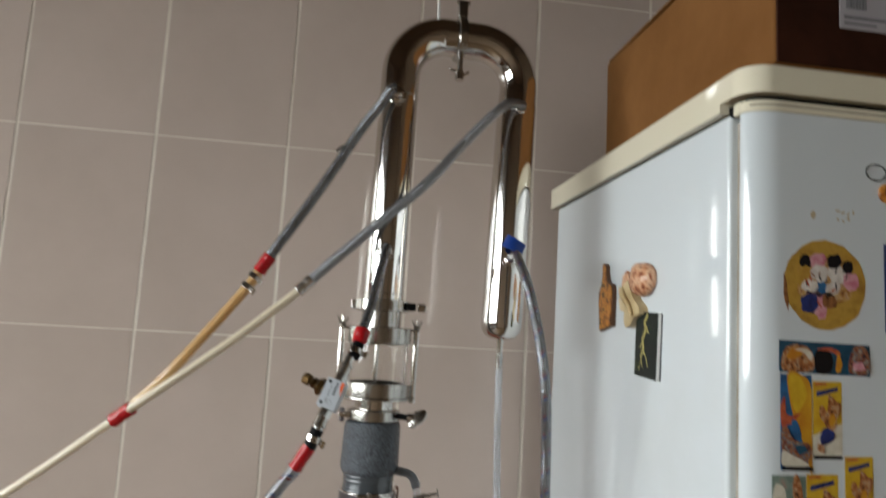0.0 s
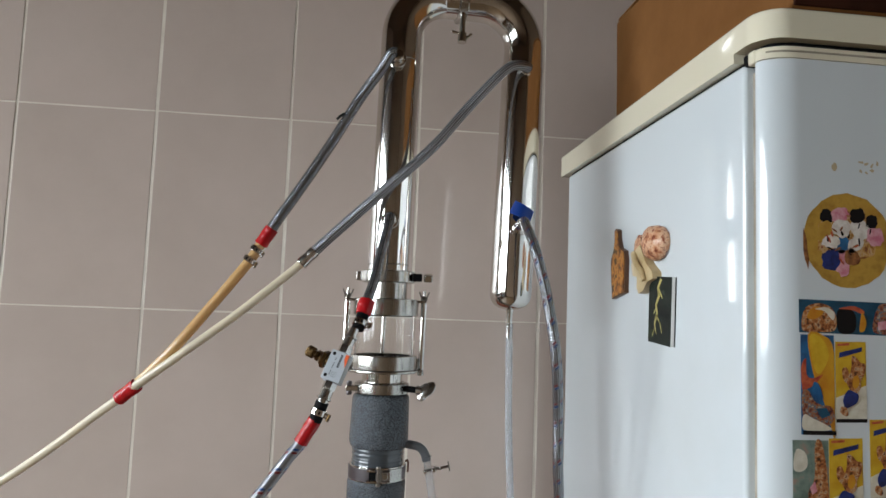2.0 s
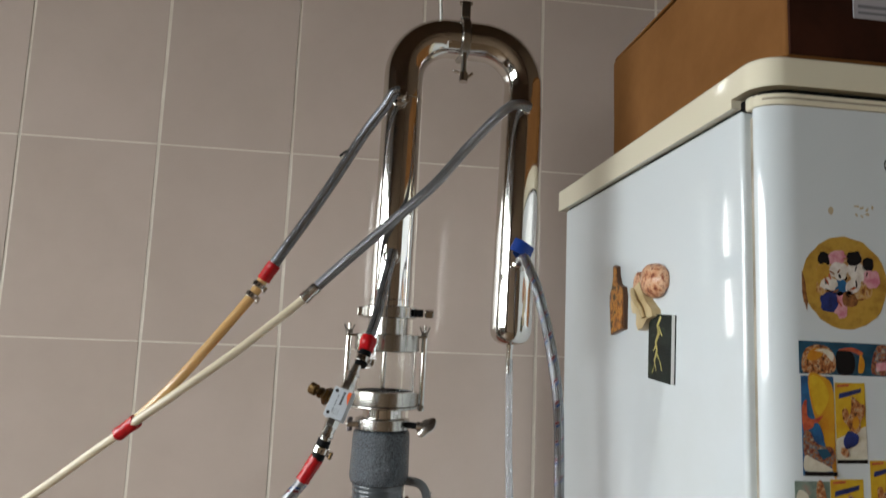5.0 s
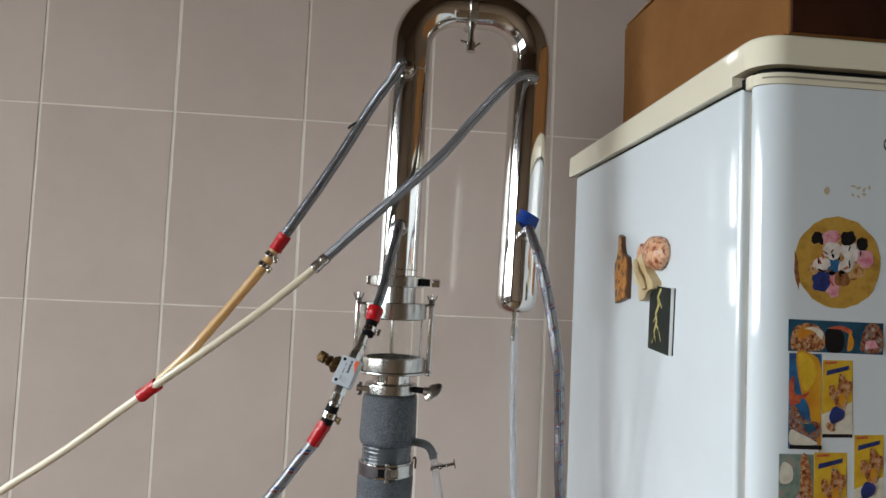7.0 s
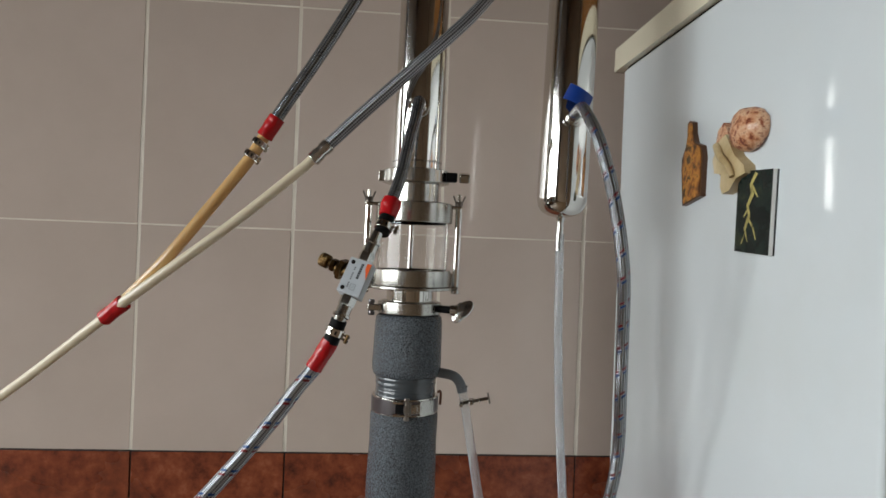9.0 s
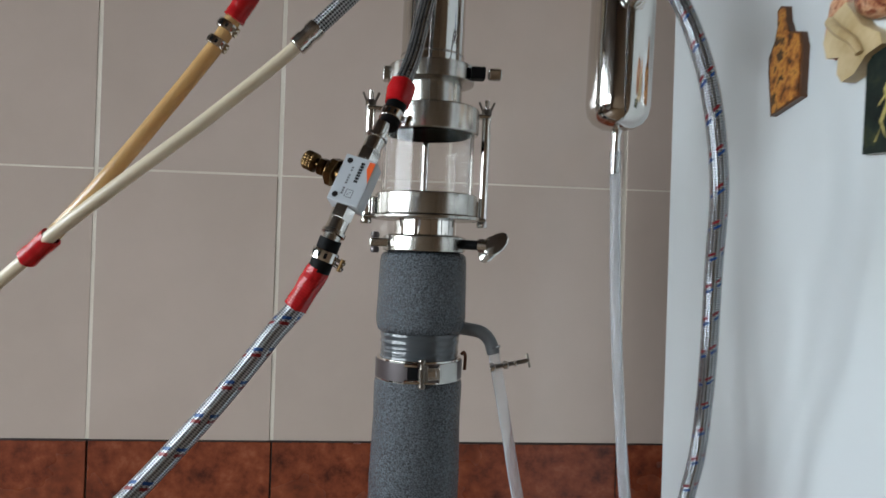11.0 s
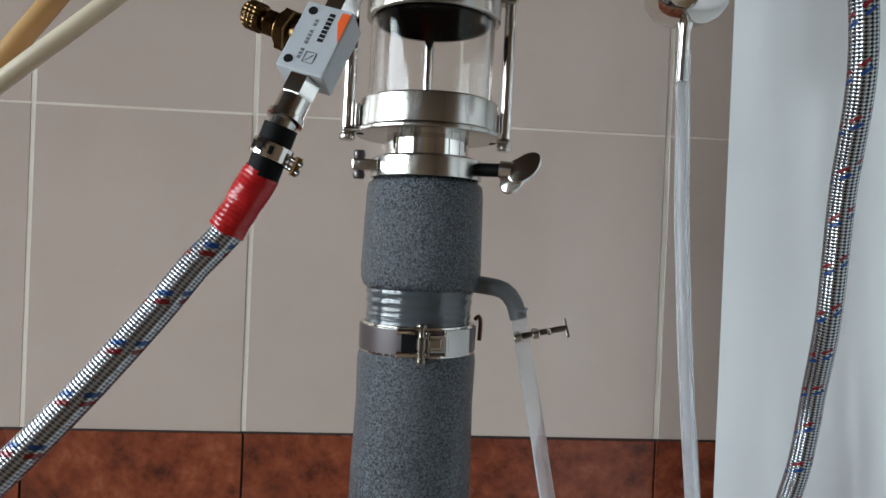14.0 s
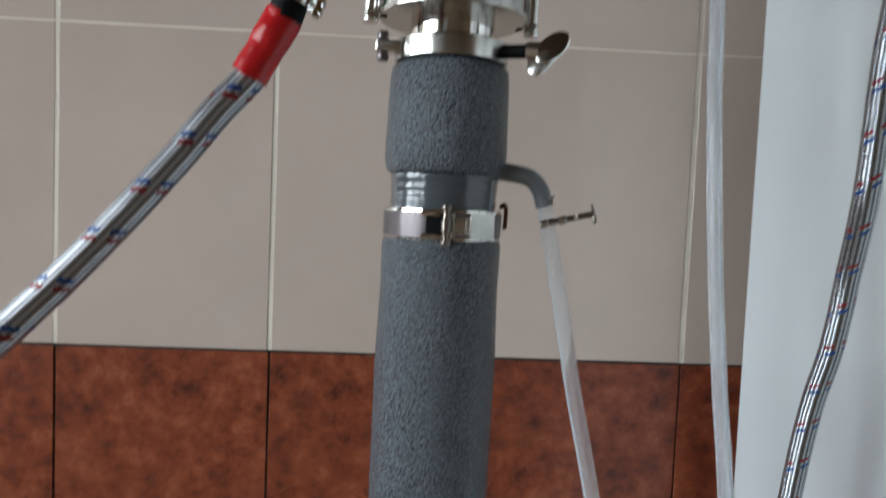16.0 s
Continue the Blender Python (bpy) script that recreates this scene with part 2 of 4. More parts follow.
def lathe(profile, m=Matrix(), seg=40, bm=None):
    """Turns (radius, height) pairs about z."""
    bm = bm or bmesh.new()
    rings = []
    for r, z in profile:
        if r < 1e-6:
            rings.append([bm.verts.new(m @ Vector((0, 0, z)))])
        else:
            rings.append([bm.verts.new(m @ Vector((r * math.cos(a), r * math.sin(a), z))) for a in (2 * math.pi * k / seg for k in range(seg))])
    for p, q in zip(rings, rings[1:]):
        for k in range(seg):
            n = (k + 1) % seg
            if len(p) == 1 and len(q) > 1:
                bm.faces.new((p[0], q[k], q[n]))
            elif len(q) == 1 and len(p) > 1:
                bm.faces.new((p[k], p[n], q[0]))
            elif len(p) > 1:
                bm.faces.new((p[k], p[n], q[n], q[k]))
    return bm


def rounded(r, z0, z1, b=0.001):
    """Profile of a cylinder with softened rims."""
    return [(0, z0), (r - b, z0), (r - b * 0.3, z0 + b * 0.3), (r, z0 + b), (r, z1 - b), (r - b * 0.3, z1 - b * 0.3), (r - b, z1), (0, z1)]


def ring(r0, r1, z0, z1, b=0.0008):
    return [(r0, z0), (r1 - b, z0), (r1, z0 + b), (r1, z1 - b), (r1 - b, z1), (r0, z1), (r0, z0)]


def block(sx, sy, sz, m=Matrix(), b=0.001, seg=2, bm=None):
    """A box about the pose m, with rounded edges."""
    out = bm or bmesh.new()
    t = bmesh.new()
    bmesh.ops.create_cube(t, size=1)
    bmesh.ops.scale(t, vec=(sx, sy, sz), verts=t.verts)
    if b:
        bmesh.ops.bevel(t, geom=t.edges[:], offset=b, segments=seg, affect="EDGES", profile=0.5)
    t.transform(m)
    me = bpy.data.meshes.new("tmp")
    t.to_mesh(me)
    t.free()
    out.from_mesh(me)
    bpy.data.meshes.remove(me)
    return out


def span(x0, x1, y0, y1, z0, z1, b=0.0, bm=None):
    return block(x1 - x0, y1 - y0, z1 - z0, Matrix.Translation(((x0 + x1) / 2, (y0 + y1) / 2, (z0 + z1) / 2)), b, 2, bm)


def smooth_path(pts, step=0.006):
    """A Catmull-Rom line through the points."""
    p = [Vector(q) for q in pts]
    p = [p[0] * 2 - p[1]] + p + [p[-1] * 2 - p[-2]]
    out = []
    for i in range(1, len(p) - 2):
        a, b, c, d = p[i - 1:i + 3]
        n = max(2, int((c - b).length / step))
        for k in range(n):
            t = k / n
            out.append(0.5 * ((2 * b) + (c - a) * t + (2 * a - 5 * b + 4 * c - d) * t * t + (3 * b - a - 3 * c + d) * t ** 3))
    out.append(p[-2])
    return out


def sweep(pts, r, seg=16, step=0.006, bm=None, caps=True):
    """A round bar of radius r (a number, or a function of 0..1) along the points, with UV: once round, metres along."""
    bm = bm or bmesh.new()
    uv = bm.loops.layers.uv.verify()
    line = smooth_path(pts, step)
    n = len(line)
    tang = [(line[min(i + 1, n - 1)] - line[max(i - 1, 0)]).normalized() for i in range(n)]
    side = tang[0].orthogonal().normalized()
    rings, dist = [], [0.0]
    for i in range(n):
        if i:
            dist.append(dist[-1] + (line[i] - line[i - 1]).length)
        side = (side - tang[i] * side.dot(tang[i])).normalized()
        up = tang[i].cross(side)
        rad = r(i / (n - 1)) if callable(r) else r
        rings.append([bm.verts.new(line[i] + rad * (math.cos(a) * side + math.sin(a) * up)) for a in (2 * math.pi * k / seg for k in range(seg))])
    for i in range(n - 1):
        for k in range(seg):
            q = (k + 1) % seg
            f = bm.faces.new((rings[i][k], rings[i][q], rings[i + 1][q], rings[i + 1][k]))
            for lp, (uu, vv) in zip(f.loops, ((k, i), (k + 1, i), (k + 1, i + 1), (k, i + 1))):
                lp[uv].uv = (uu / seg, dist[vv])
    if caps:
        bm.faces.new(rings[0][::-1])
        bm.faces.new(rings[-1])
    return bm


def plate(outline, thick, m, b=0.0004):
    """A flat piece: a closed outline in x, y, given a thickness."""
    bm = bmesh.new()
    lo = [bm.verts.new((x, y, 0)) for x, y in outline]
    hi = [bm.verts.new((x, y, thick)) for x, y in outline]
    bm.faces.new(lo[::-1])
    bm.faces.new(hi)
    for k in range(len(lo)):
        n = (k + 1) % len(lo)
        bm.faces.new((lo[k], lo[n], hi[n], hi[k]))
    bm.transform(m)
    return bm


# ---- the room ----
TW, TH, X0, Z0 = 0.2, 0.3, -0.135, 1.2     # tile pitch, a joint, the change of colour

wall_n = solid("wall_north", span(ROOM_L - 0.2, ROOM_R + 0.2, WALL_Y + 0.009, WALL_Y + 0.2, 0, ROOM_H), "plaster", (0, WALL_Y, 0),
               "kitchen wall covered with beige and rust glazed tiles", "wall", kind="structure")
part("grout", span(ROOM_L, ROOM_R, WALL_Y + 0.0005, WALL_Y + 0.009, Z0 + 0.0012, ROOM_H), "grout_light", wall_n, "cream tile grout")
part("dark_grout", span(ROOM_L, ROOM_R, WALL_Y + 0.0014, WALL_Y + 0.009, 0, Z0 + 0.0012), "grout_dark", wall_n, "dark tile grout")

wl = span(ROOM_L - 0.2, ROOM_L, ROOM_B, OPEN_Y - OPEN_W / 2, 0, ROOM_H)
span(ROOM_L - 0.2, ROOM_L, OPEN_Y - OPEN_W / 2, OPEN_Y + OPEN_W / 2, OPEN_H, ROOM_H, bm=wl)
span(ROOM_L - 0.2, ROOM_L, OPEN_Y + OPEN_W / 2, WIN_Y - WIN_W / 2, 0, ROOM_H, bm=wl)
span(ROOM_L - 0.2, ROOM_L, WIN_Y + WIN_W / 2, WALL_Y, 0, ROOM_H, bm=wl)
span(ROOM_L - 0.2, ROOM_L, WIN_Y - WIN_W / 2, WIN_Y + WIN_W / 2, 0, WIN_Z - WIN_H / 2, bm=wl)
span(ROOM_L - 0.2, ROOM_L, WIN_Y - WIN_W / 2, WIN_Y + WIN_W / 2, WIN_Z + WIN_H / 2, ROOM_H, bm=wl)
solid("wall_west", wl, "plaster_cream", (ROOM_L, 0, 0), "unseen cream wall added around the window opening", "wall", kind="structure")
solid("wall_east", span(ROOM_R, ROOM_R + 0.2, ROOM_B, WALL_Y, 0, ROOM_H), "plaster", (ROOM_R, 0, 0), "unseen brown wall added to close the room", "wall", kind="structure")
solid("wall_south", span(ROOM_L - 0.2, ROOM_R + 0.2, ROOM_B - 0.2, ROOM_B, 0, ROOM_H), "plaster_cream", (0, ROOM_B, 0), "unseen cream wall added for fill and steel reflections", "wall", kind="structure")
solid("floor", span(ROOM_L - 0.2, ROOM_R + 0.2, ROOM_B - 0.2, WALL_Y + 0.2, -0.1, 0), "floor", (0, 0, 0), "unseen floor, coloured dark brown to cut bounced light", "floor", kind="structure")
solid("ceiling", span(ROOM_L - 0.2, ROOM_R + 0.2, ROOM_B - 0.2, WALL_Y + 0.2, ROOM_H, ROOM_H + 0.1), "ceiling", (0, 0, ROOM_H), "unseen ceiling, coloured dark brown to cut bounced light", "ceiling", kind="structure")

win = thing("window_1", (ROOM_L, WIN_Y, WIN_Z - WIN_H / 2), "white framed kitchen window letting in daylight", "window", kind="structure")
wx0, wx1 = ROOM_L - 0.07, ROOM_L - 0.02
for a, b, c, d in ((-WIN_W / 2, -WIN_W / 2 + 0.05, -WIN_H / 2, WIN_H / 2), (WIN_W / 2 - 0.05, WIN_W / 2, -WIN_H / 2, WIN_H / 2), (-0.08, 0.08, -WIN_H / 2 + 0.05, WIN_H / 2 - 0.05),
                   (-WIN_W / 2 + 0.05, WIN_W / 2 - 0.05, -WIN_H / 2, -WIN_H / 2 + 0.05), (-WIN_W / 2 + 0.05, WIN_W / 2 - 0.05, WIN_H / 2 - 0.05, WIN_H / 2)):
    part("window_frame", span(wx0, wx1, WIN_Y + a, WIN_Y + b, WIN_Z + c, WIN_Z + d, 0.004), "white_plastic", win)

side_opening = thing("door_1", (ROOM_L, OPEN_Y, 0), "unseen framed opening added to light the steel", "door", kind="structure")
for a, b, c, d in ((-OPEN_W / 2, -OPEN_W / 2 + 0.07, 0, OPEN_H), (OPEN_W / 2 - 0.07, OPEN_W / 2, 0, OPEN_H), (-OPEN_W / 2 + 0.07, OPEN_W / 2 - 0.07, 0, 0.55), (-OPEN_W / 2 + 0.07, OPEN_W / 2 - 0.07, OPEN_H - 0.07, OPEN_H)):
    part("door_frame", span(wx0, wx1, OPEN_Y + a, OPEN_Y + b, c, d, 0.004), "white_plastic", side_opening)

# ---- the refrigerator and what is on it ----
SX, FY = 0.489, 0.515       # its side and its front

fridge = thing("refrigerator", (0.79, 0.77, 0.0), "old white enamel refrigerator with a yellowed cream top", "refrigerator")
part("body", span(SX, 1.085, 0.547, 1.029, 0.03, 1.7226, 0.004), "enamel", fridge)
# black filler that paints the shade in the slit under the lid
part("shadow_gap", span(SX + 0.0025, 1.0815, 0.5335, 1.020, 1.7200, 1.7300), "black", fridge)
part("gasket", span(SX + 0.008, 1.078, 0.529, 0.549, 0.12, 1.716, 0.002), "gasket", fridge, "beige rubber door gasket")


def door_slab(x0, x1, y0, y1, z0, z1, rx=0.027, ry=0.0150):
    """A slab whose front corners are rounded, flatter towards the front."""
    arc = [(rx * (1 - math.sin(a)), ry * (1 - math.cos(a))) for a in (math.pi / 2 * k / 12 for k in range(13))]
    left = [(x0 + u, y0 + v) for u, v in arc]
    right = [(x1 - u, y0 + v) for u, v in reversed(arc)]
    return plate(left + [(x0, y1), (x1, y1)] + right, z1 - z0, Matrix.Translation((0, 0, z0)))


# black filler again, for the shade between lid and door trim
part("front_gap", door_slab(SX + 0.006, 1.079, FY + 0.004, 0.5330, 1.7262, 1.7318, 0.024, 0.0125), "black", fridge)
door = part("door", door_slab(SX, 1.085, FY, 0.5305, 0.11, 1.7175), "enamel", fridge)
part("door_trim", door_slab(SX - 0.001, 1.086, FY - 0.0012, 0.531, 1.7178, 1.7268), "lid", fridge, "cream plastic strip along the door's top")
part("trim_groove", door_slab(SX - 0.0004, 1.0862, FY - 0.0018, 0.5312, 1.7222, 1.7236), "gasket", fridge)
part("hinge_cap", span(SX - 0.0025, SX + 0.012, 0.5285, 0.538, 1.7165, 1.7280, 0.002), "lid", fridge)
d = span(SX - 0.006, 1.091, FY - 0.004, 1.048, 1.7322, 1.7570)
vert = [e for e in d.edges if abs(e.verts[0].co.z - e.verts[1].co.z) > 0.01 and e.verts[0].co.y < 0.6]
bmesh.ops.bevel(d, geom=vert, offset=0.024, segments=5, affect="EDGES", profile=0.5)
top = [e for e in d.edges if e.verts[0].co.z > 1.752 and e.verts[1].co.z > 1.752]
bmesh.ops.bevel(d, geom=top, offset=0.004, segments=3, affect="EDGES", profile=0.5)
part("lid", d, "lid", fridge, "yellowed cream plastic top")
part("lid_skirt", span(SX - 0.0062, 1.0912, 0.5515, 1.0482, 1.7242, 1.7326), "lid", fridge)
for fx in (0.54, 1.03):
    for fy in (0.60, 0.97):
        part("foot", lathe(rounded(0.02, 0, 0.032), Matrix.Translation((fx, fy, 0)), 16), "black", fridge)

# cardboard box
BX, BY0, BY1, BZ = 0.507, 0.5125, 0.885, 1.7571
box = thing("cardboard_box", (0.72, 0.69, BZ), "brown cardboard box lying on the refrigerator", "box")
bb = span(BX, 0.955, BY0, BY1, BZ, BZ + 0.1450, 0.004)
bmesh.ops.subdivide_edges(bb, edges=[e for e in bb.edges if e.calc_length() > 0.1], cuts=6, use_grid_fill=True)
for v in bb.verts:
    v.co += Vector((0.0025, 0.002, 0.0)) * (noise.noise(v.co * 9))
carton = part("carton", bb, "cardboard", box)
part("flap", block(0.222, 0.370, 0.003, Matrix.Translation((BX + 0.1125, 0.699, BZ + 0.1475)) @ Matrix.Rotation(radians(0.8), 4, "Y"), 0.001), "cardboard", box)
part("flap", block(0.215, 0.370, 0.003, Matrix.Translation((BX + 0.338, 0.699, BZ + 0.1475)) @ Matrix.Rotation(radians(-0.8), 4, "Y"), 0.001), "cardboard", box)
# the front panel is coloured much darker than the carton's sides
M["box_front"] = paint("dark_brown_card", (0.35, (0.020, 0.006, 0.003)), (0.65, (0.040, 0.012, 0.006)), scale=14, rough=0.7)
M["box_front"].node_tree.nodes["Principled BSDF"].inputs["Specular IOR Level"].default_value = 0.12
part("front_panel", span(BX + 0.003, 0.952, BY0 - 0.0018, BY0 + 0.001, BZ + 0.002, BZ + 0.1435, 0.0008), "box_front", box, "dark brown front of the carton")
m = Mat("clear_brown_tape", (0.20, 0.10, 0.045), 0.2)
M["box_tape"] = m.m
part("packing_tape", span(BX + 0.20, BX + 0.25, BY0 - 0.0030, BY0 - 0.0018, BZ + 0.09, BZ + 0.14), "box_tape", box)
lab = part("paper_label", span(0.566, 0.645, BY0 - 0.0028, BY0 - 0.0022, BZ + 0.037, BZ + 0.116), "label_paper", box, "white printed shipping label")
for zz, x0, x1, h in ((0.114, 0.570, 0.596, 0.0035), (0.114, 0.600, 0.622, 0.0035), (0.101, 0.578, 0.598, 0.008), (0.101, 0.602, 0.630, 0.008), (0.089, 0.581, 0.612, 0.007), (0.053, 0.570, 0.610, 0.0025), (0.048, 0.570, 0.600, 0.0018)):
    part("print_bar", span(x0, x1, BY0 - 0.0033, BY0 - 0.0028, BZ + zz - 0.007, BZ + zz + h - 0.007), "print_grey", lab)
rb = random.Random(4)
bx = 0.572
while bx < 0.590:
    wbar = rb.choice((0.0005, 0.0008, 0.0013))
    part("code_bar", span(bx, bx + wbar, BY0 - 0.0033, BY0 - 0.0028, BZ + 0.055, BZ + 0.075), "print_grey", lab)
    bx += wbar + rb.choice((0.0005, 0.0009))
for pts in (((0.532, BZ + 0.098), (0.540, BZ + 0.103), (0.551, BZ + 0.098)), ((0.5415, BZ + 0.112), (0.541, BZ + 0.09), (0.538, BZ + 0.072)),
            ((0.556, BZ + 0.106), (0.563, BZ + 0.094), (0.556, BZ + 0.08), (0.549, BZ + 0.062)), ((0.553, BZ + 0.088), (0.560, BZ + 0.090))):
    part("ink_mark", sweep([(x, BY0 - 0.0020, z) for x, z in pts], 0.0015, 6), "ink", box)

# magnets on its side
SIDE = Matrix(((0, 0, -1, SX), (-1, 0, 0, 0), (0, 1, 0, 0), (0, 0, 0, 1)))   # outline x = -y of the room, y = z of the room


def side_plate(outline, thick, depth=0.0):
    return plate([(-(0.038 + (y - 0.045) * 1.0124), 1.511 + (z - 1.511) * 1.0068) for y, z in outline], thick, Matrix.Translation((-depth, 0, 0)) @ SIDE)


M["bottle"] = paint("varnished_wood_print", (0.36, (0.05, 0.015, 0.004)), (0.46, (0.30, 0.10, 0.015)), (0.56, (0.55, 0.24, 0.04)), (0.64, (0.06, 0.025, 0.006)), scale=75)
M["dark_wood"] = Mat("dark_wood_edge", (0.09, 0.035, 0.012), 0.4).m
bot = thing("bottle_magnet", (SX, 0.80, 1.533), "wooden bottle shaped souvenir magnet, brown and orange", "magnet")
outl = [(0.824, 1.534), (0.785, 1.541), (0.7835, 1.578), (0.787, 1.589), (0.801, 1.5935), (0.806, 1.604), (0.8075, 1.6145), (0.8135, 1.617), (0.8185, 1.6145), (0.818, 1.602), (0.821, 1.592), (0.829, 1.581), (0.829, 1.570)]
part("board", side_plate(outl, 0.005), "dark_wood", bot)
cy, cz = 0.806, 1.571
part("picture", side_plate([(cy + (y - cy) * 0.86, cz + (z - cz) * 0.95) for y, z in outl], 0.0006, 0.005), "bottle", bot, "orange and brown printed face")

M["shell"] = paint("painted_shell", (0.38, (0.16, 0.028, 0.010)), (0.46, (0.50, 0.22, 0.11)), (0.56, (0.64, 0.41, 0.26)), (0.63, (0.24, 0.055, 0.020)), scale=120)
M["driftwood"] = paint("pale_wood", (0.3, (0.40, 0.28, 0.13)), (0.7, (0.62, 0.50, 0.30)), scale=40)
sm = thing("figure_magnet", (SX, 0.71, 1.54), "carved souvenir magnet of pale wood and painted resin", "magnet")
dome = lathe([(0.0, 0.0), (0.0255, 0.0), (0.0265, 0.003), (0.024, 0.009), (0.017, 0.014), (0.008, 0.0165), (0, 0.017)], Matrix.Translation((SX, 0.7035, 1.5900)) @ Matrix.Rotation(radians(-90), 4, "Y") @ Matrix.Diagonal((0.72, 0.92, 1, 1)), 28)
for v in dome.verts:
    v.co += Vector((-1, 0, 0)) * 0.003 * abs(noise.noise(v.co * 120)) + Vector((0, 1, 1)) * 0.0022 * noise.noise(v.co * 60)
part("dome", dome, "shell", sm, "reddish painted round relief")
part("back_piece", side_plate([(0.742, 1.602), (0.752, 1.596), (0.757, 1.575), (0.752, 1.560), (0.745, 1.556), (0.738, 1.566), (0.728, 1.585)], 0.007), "shell", sm)
part("body", side_plate([(0.745, 1.585), (0.732, 1.590), (0.716, 1.570), (0.700, 1.560), (0.698, 1.553), (0.712, 1.550), (0.722, 1.541), (0.734, 1.5385), (0.739, 1.545), (0.738, 1.556), (0.750, 1.558), (0.754, 1.570)], 0.010), "driftwood", sm)
part("arm", sweep([(SX - 0.010, 0.748, 1.582), (SX - 0.014, 0.735, 1.572), (SX - 0.013, 0.722, 1.562), (SX - 0.012, 0.716, 1.552)], lambda t: 0.004 - 0.0015 * t, 8), "driftwood", sm)

M["night"] = paint("dark_picture_print", (0.3, (0.006, 0.008, 0.009)), (0.55, (0.016, 0.024, 0.02)), (0.75, (0.05, 0.06, 0.025)), scale=45, rough=0.25)
M["night"].node_tree.nodes["Principled BSDF"].inputs["Specular IOR Level"].default_value = 0.15
M["flash"] = paint("yellow_print", (0.35, (0.16, 0.13, 0.03)), (0.65, (0.60, 0.50, 0.17)), scale=120)
pm = thing("picture_magnet", (SX, 0.69, 1.487), "dark rectangular picture magnet with a yellow light streak", "magnet")
PB4 = [(0.7190, 1.4895), (0.6685, 1.4862), (0.6655, 1.5530), (0.7165, 1.5563)]
part("backing", side_plate([(y + 0.0005 * (1 if y > 0.69 else -1), z) for y, z in PB4], 0.0012), "ink", pm, "dark magnetic backing")
part("board", side_plate(PB4, 0.0034, 0.0012), "white_plastic", pm)
part("picture", side_plate(PB4, 0.0006, 0.0046), "night", pm, "dark printed picture")
zig = [(0.6865, 1.5515), (0.694, 1.543), (0.691, 1.535), (0.698, 1.526), (0.6955, 1.518), (0.702, 1.507), (0.6985, 1.497), (0.7005, 1.4995), (0.7045, 1.508), (0.699, 1.519), (0.7015, 1.527), (0.6955, 1.536), (0.6975, 1.544), (0.690, 1.553)]
part("streak", side_plate(zig, 0.0003, 0.0052), "flash", pm, "yellow streak of light")
for pts in (((0.6925, 1.5430), (0.6850, 1.5330), (0.6860, 1.5325), (0.6945, 1.5415)), ((0.6975, 1.5265), (0.7060, 1.5180), (0.7052, 1.5172), (0.6985, 1.5240)),
            ((0.6985, 1.5180), (0.6900, 1.5080), (0.6910, 1.5072), (0.7000, 1.5160)), ((0.7020, 1.5060), (0.7085, 1.4960), (0.7075, 1.4955), (0.7035, 1.5030)),
            ((0.6900, 1.5085), (0.6860, 1.4985), (0.6868, 1.4985), (0.6912, 1.5075))):
    part("streak_branch", side_plate(pts, 0.0003, 0.0052), "flash", pm)

# stickers on its door
M["cookie"] = paint("golden_print", (0.3, (0.27, 0.13, 0.022)), (0.5, (0.46, 0.27, 0.045)), (0.75, (0.32, 0.15, 0.022)), scale=45)
M["s_blue"] = paint("blue_print", (0.35, (0.012, 0.05, 0.13)), (0.65, (0.02, 0.15, 0.34)), scale=60)
M["s_yellow"] = paint("yellow_sticker_print", (0.35, (0.50, 0.27, 0.012)), (0.65, (0.64, 0.42, 0.03)), scale=50)
M["s_brown"] = paint("brown_print", (0.35, (0.10, 0.03, 0.012)), (0.65, (0.36, 0.15, 0.05)), scale=160)
M["s_pink"] = paint("pink_print", (0.35, (0.50, 0.14, 0.20)), (0.65, (0.66, 0.40, 0.42)), scale=120)
M["s_pale"] = paint("pale_print", (0.35, (0.50, 0.44, 0.38)), (0.65, (0.72, 0.68, 0.62)), scale=120)
M["s_green"] = paint("grey_green_print", (0.35, (0.07, 0.11, 0.09)), (0.55, (0.18, 0.24, 0.20)), (0.7, (0.40, 0.18, 0.14)), scale=60)
M["s_navy"] = paint("navy_print", (0.35, (0.008, 0.012, 0.05)), (0.65, (0.02, 0.04, 0.19)), scale=120)
M["s_red"] = paint("red_print", (0.35, (0.30, 0.03, 0.02)), (0.65, (0.55, 0.13, 0.05)), scale=160)


def blob(cx, cz, rx, rz, level, turn=0.0, seed=1, jag=0.12, n=18):
    """A small printed patch, level sheets above the door."""
    r = random.Random(seed)
    pts = []
    for k in range(n):
        a = 2 * math.pi * k / n
        q = 1 + jag * (r.random() * 2 - 1)
        x, z = rx * q * math.cos(a), rz * q * math.sin(a)
        pts.append((cx + x * math.cos(turn) - z * math.sin(turn), cz + x * math.sin(turn) + z * math.cos(turn)))
    return front_plate(pts, level)


def front_plate(pts, level, thick=0.00012):
    pts = [(0.191 + (x - 0.193) * 1.0136, 1.511 + (z - 1.511) * 1.0136) for x, z in pts]
    return plate(pts, thick, Matrix.Translation((0, FY - 0.00016 * level, 0)) @ Matrix.Rotation(radians(90), 4, "X"))


def rect(x0, x1, z0, z1, lean=0.0):
    return [(x0, z0), (x1, z0 + lean), (x1, z1 + lean), (x0, z1)]


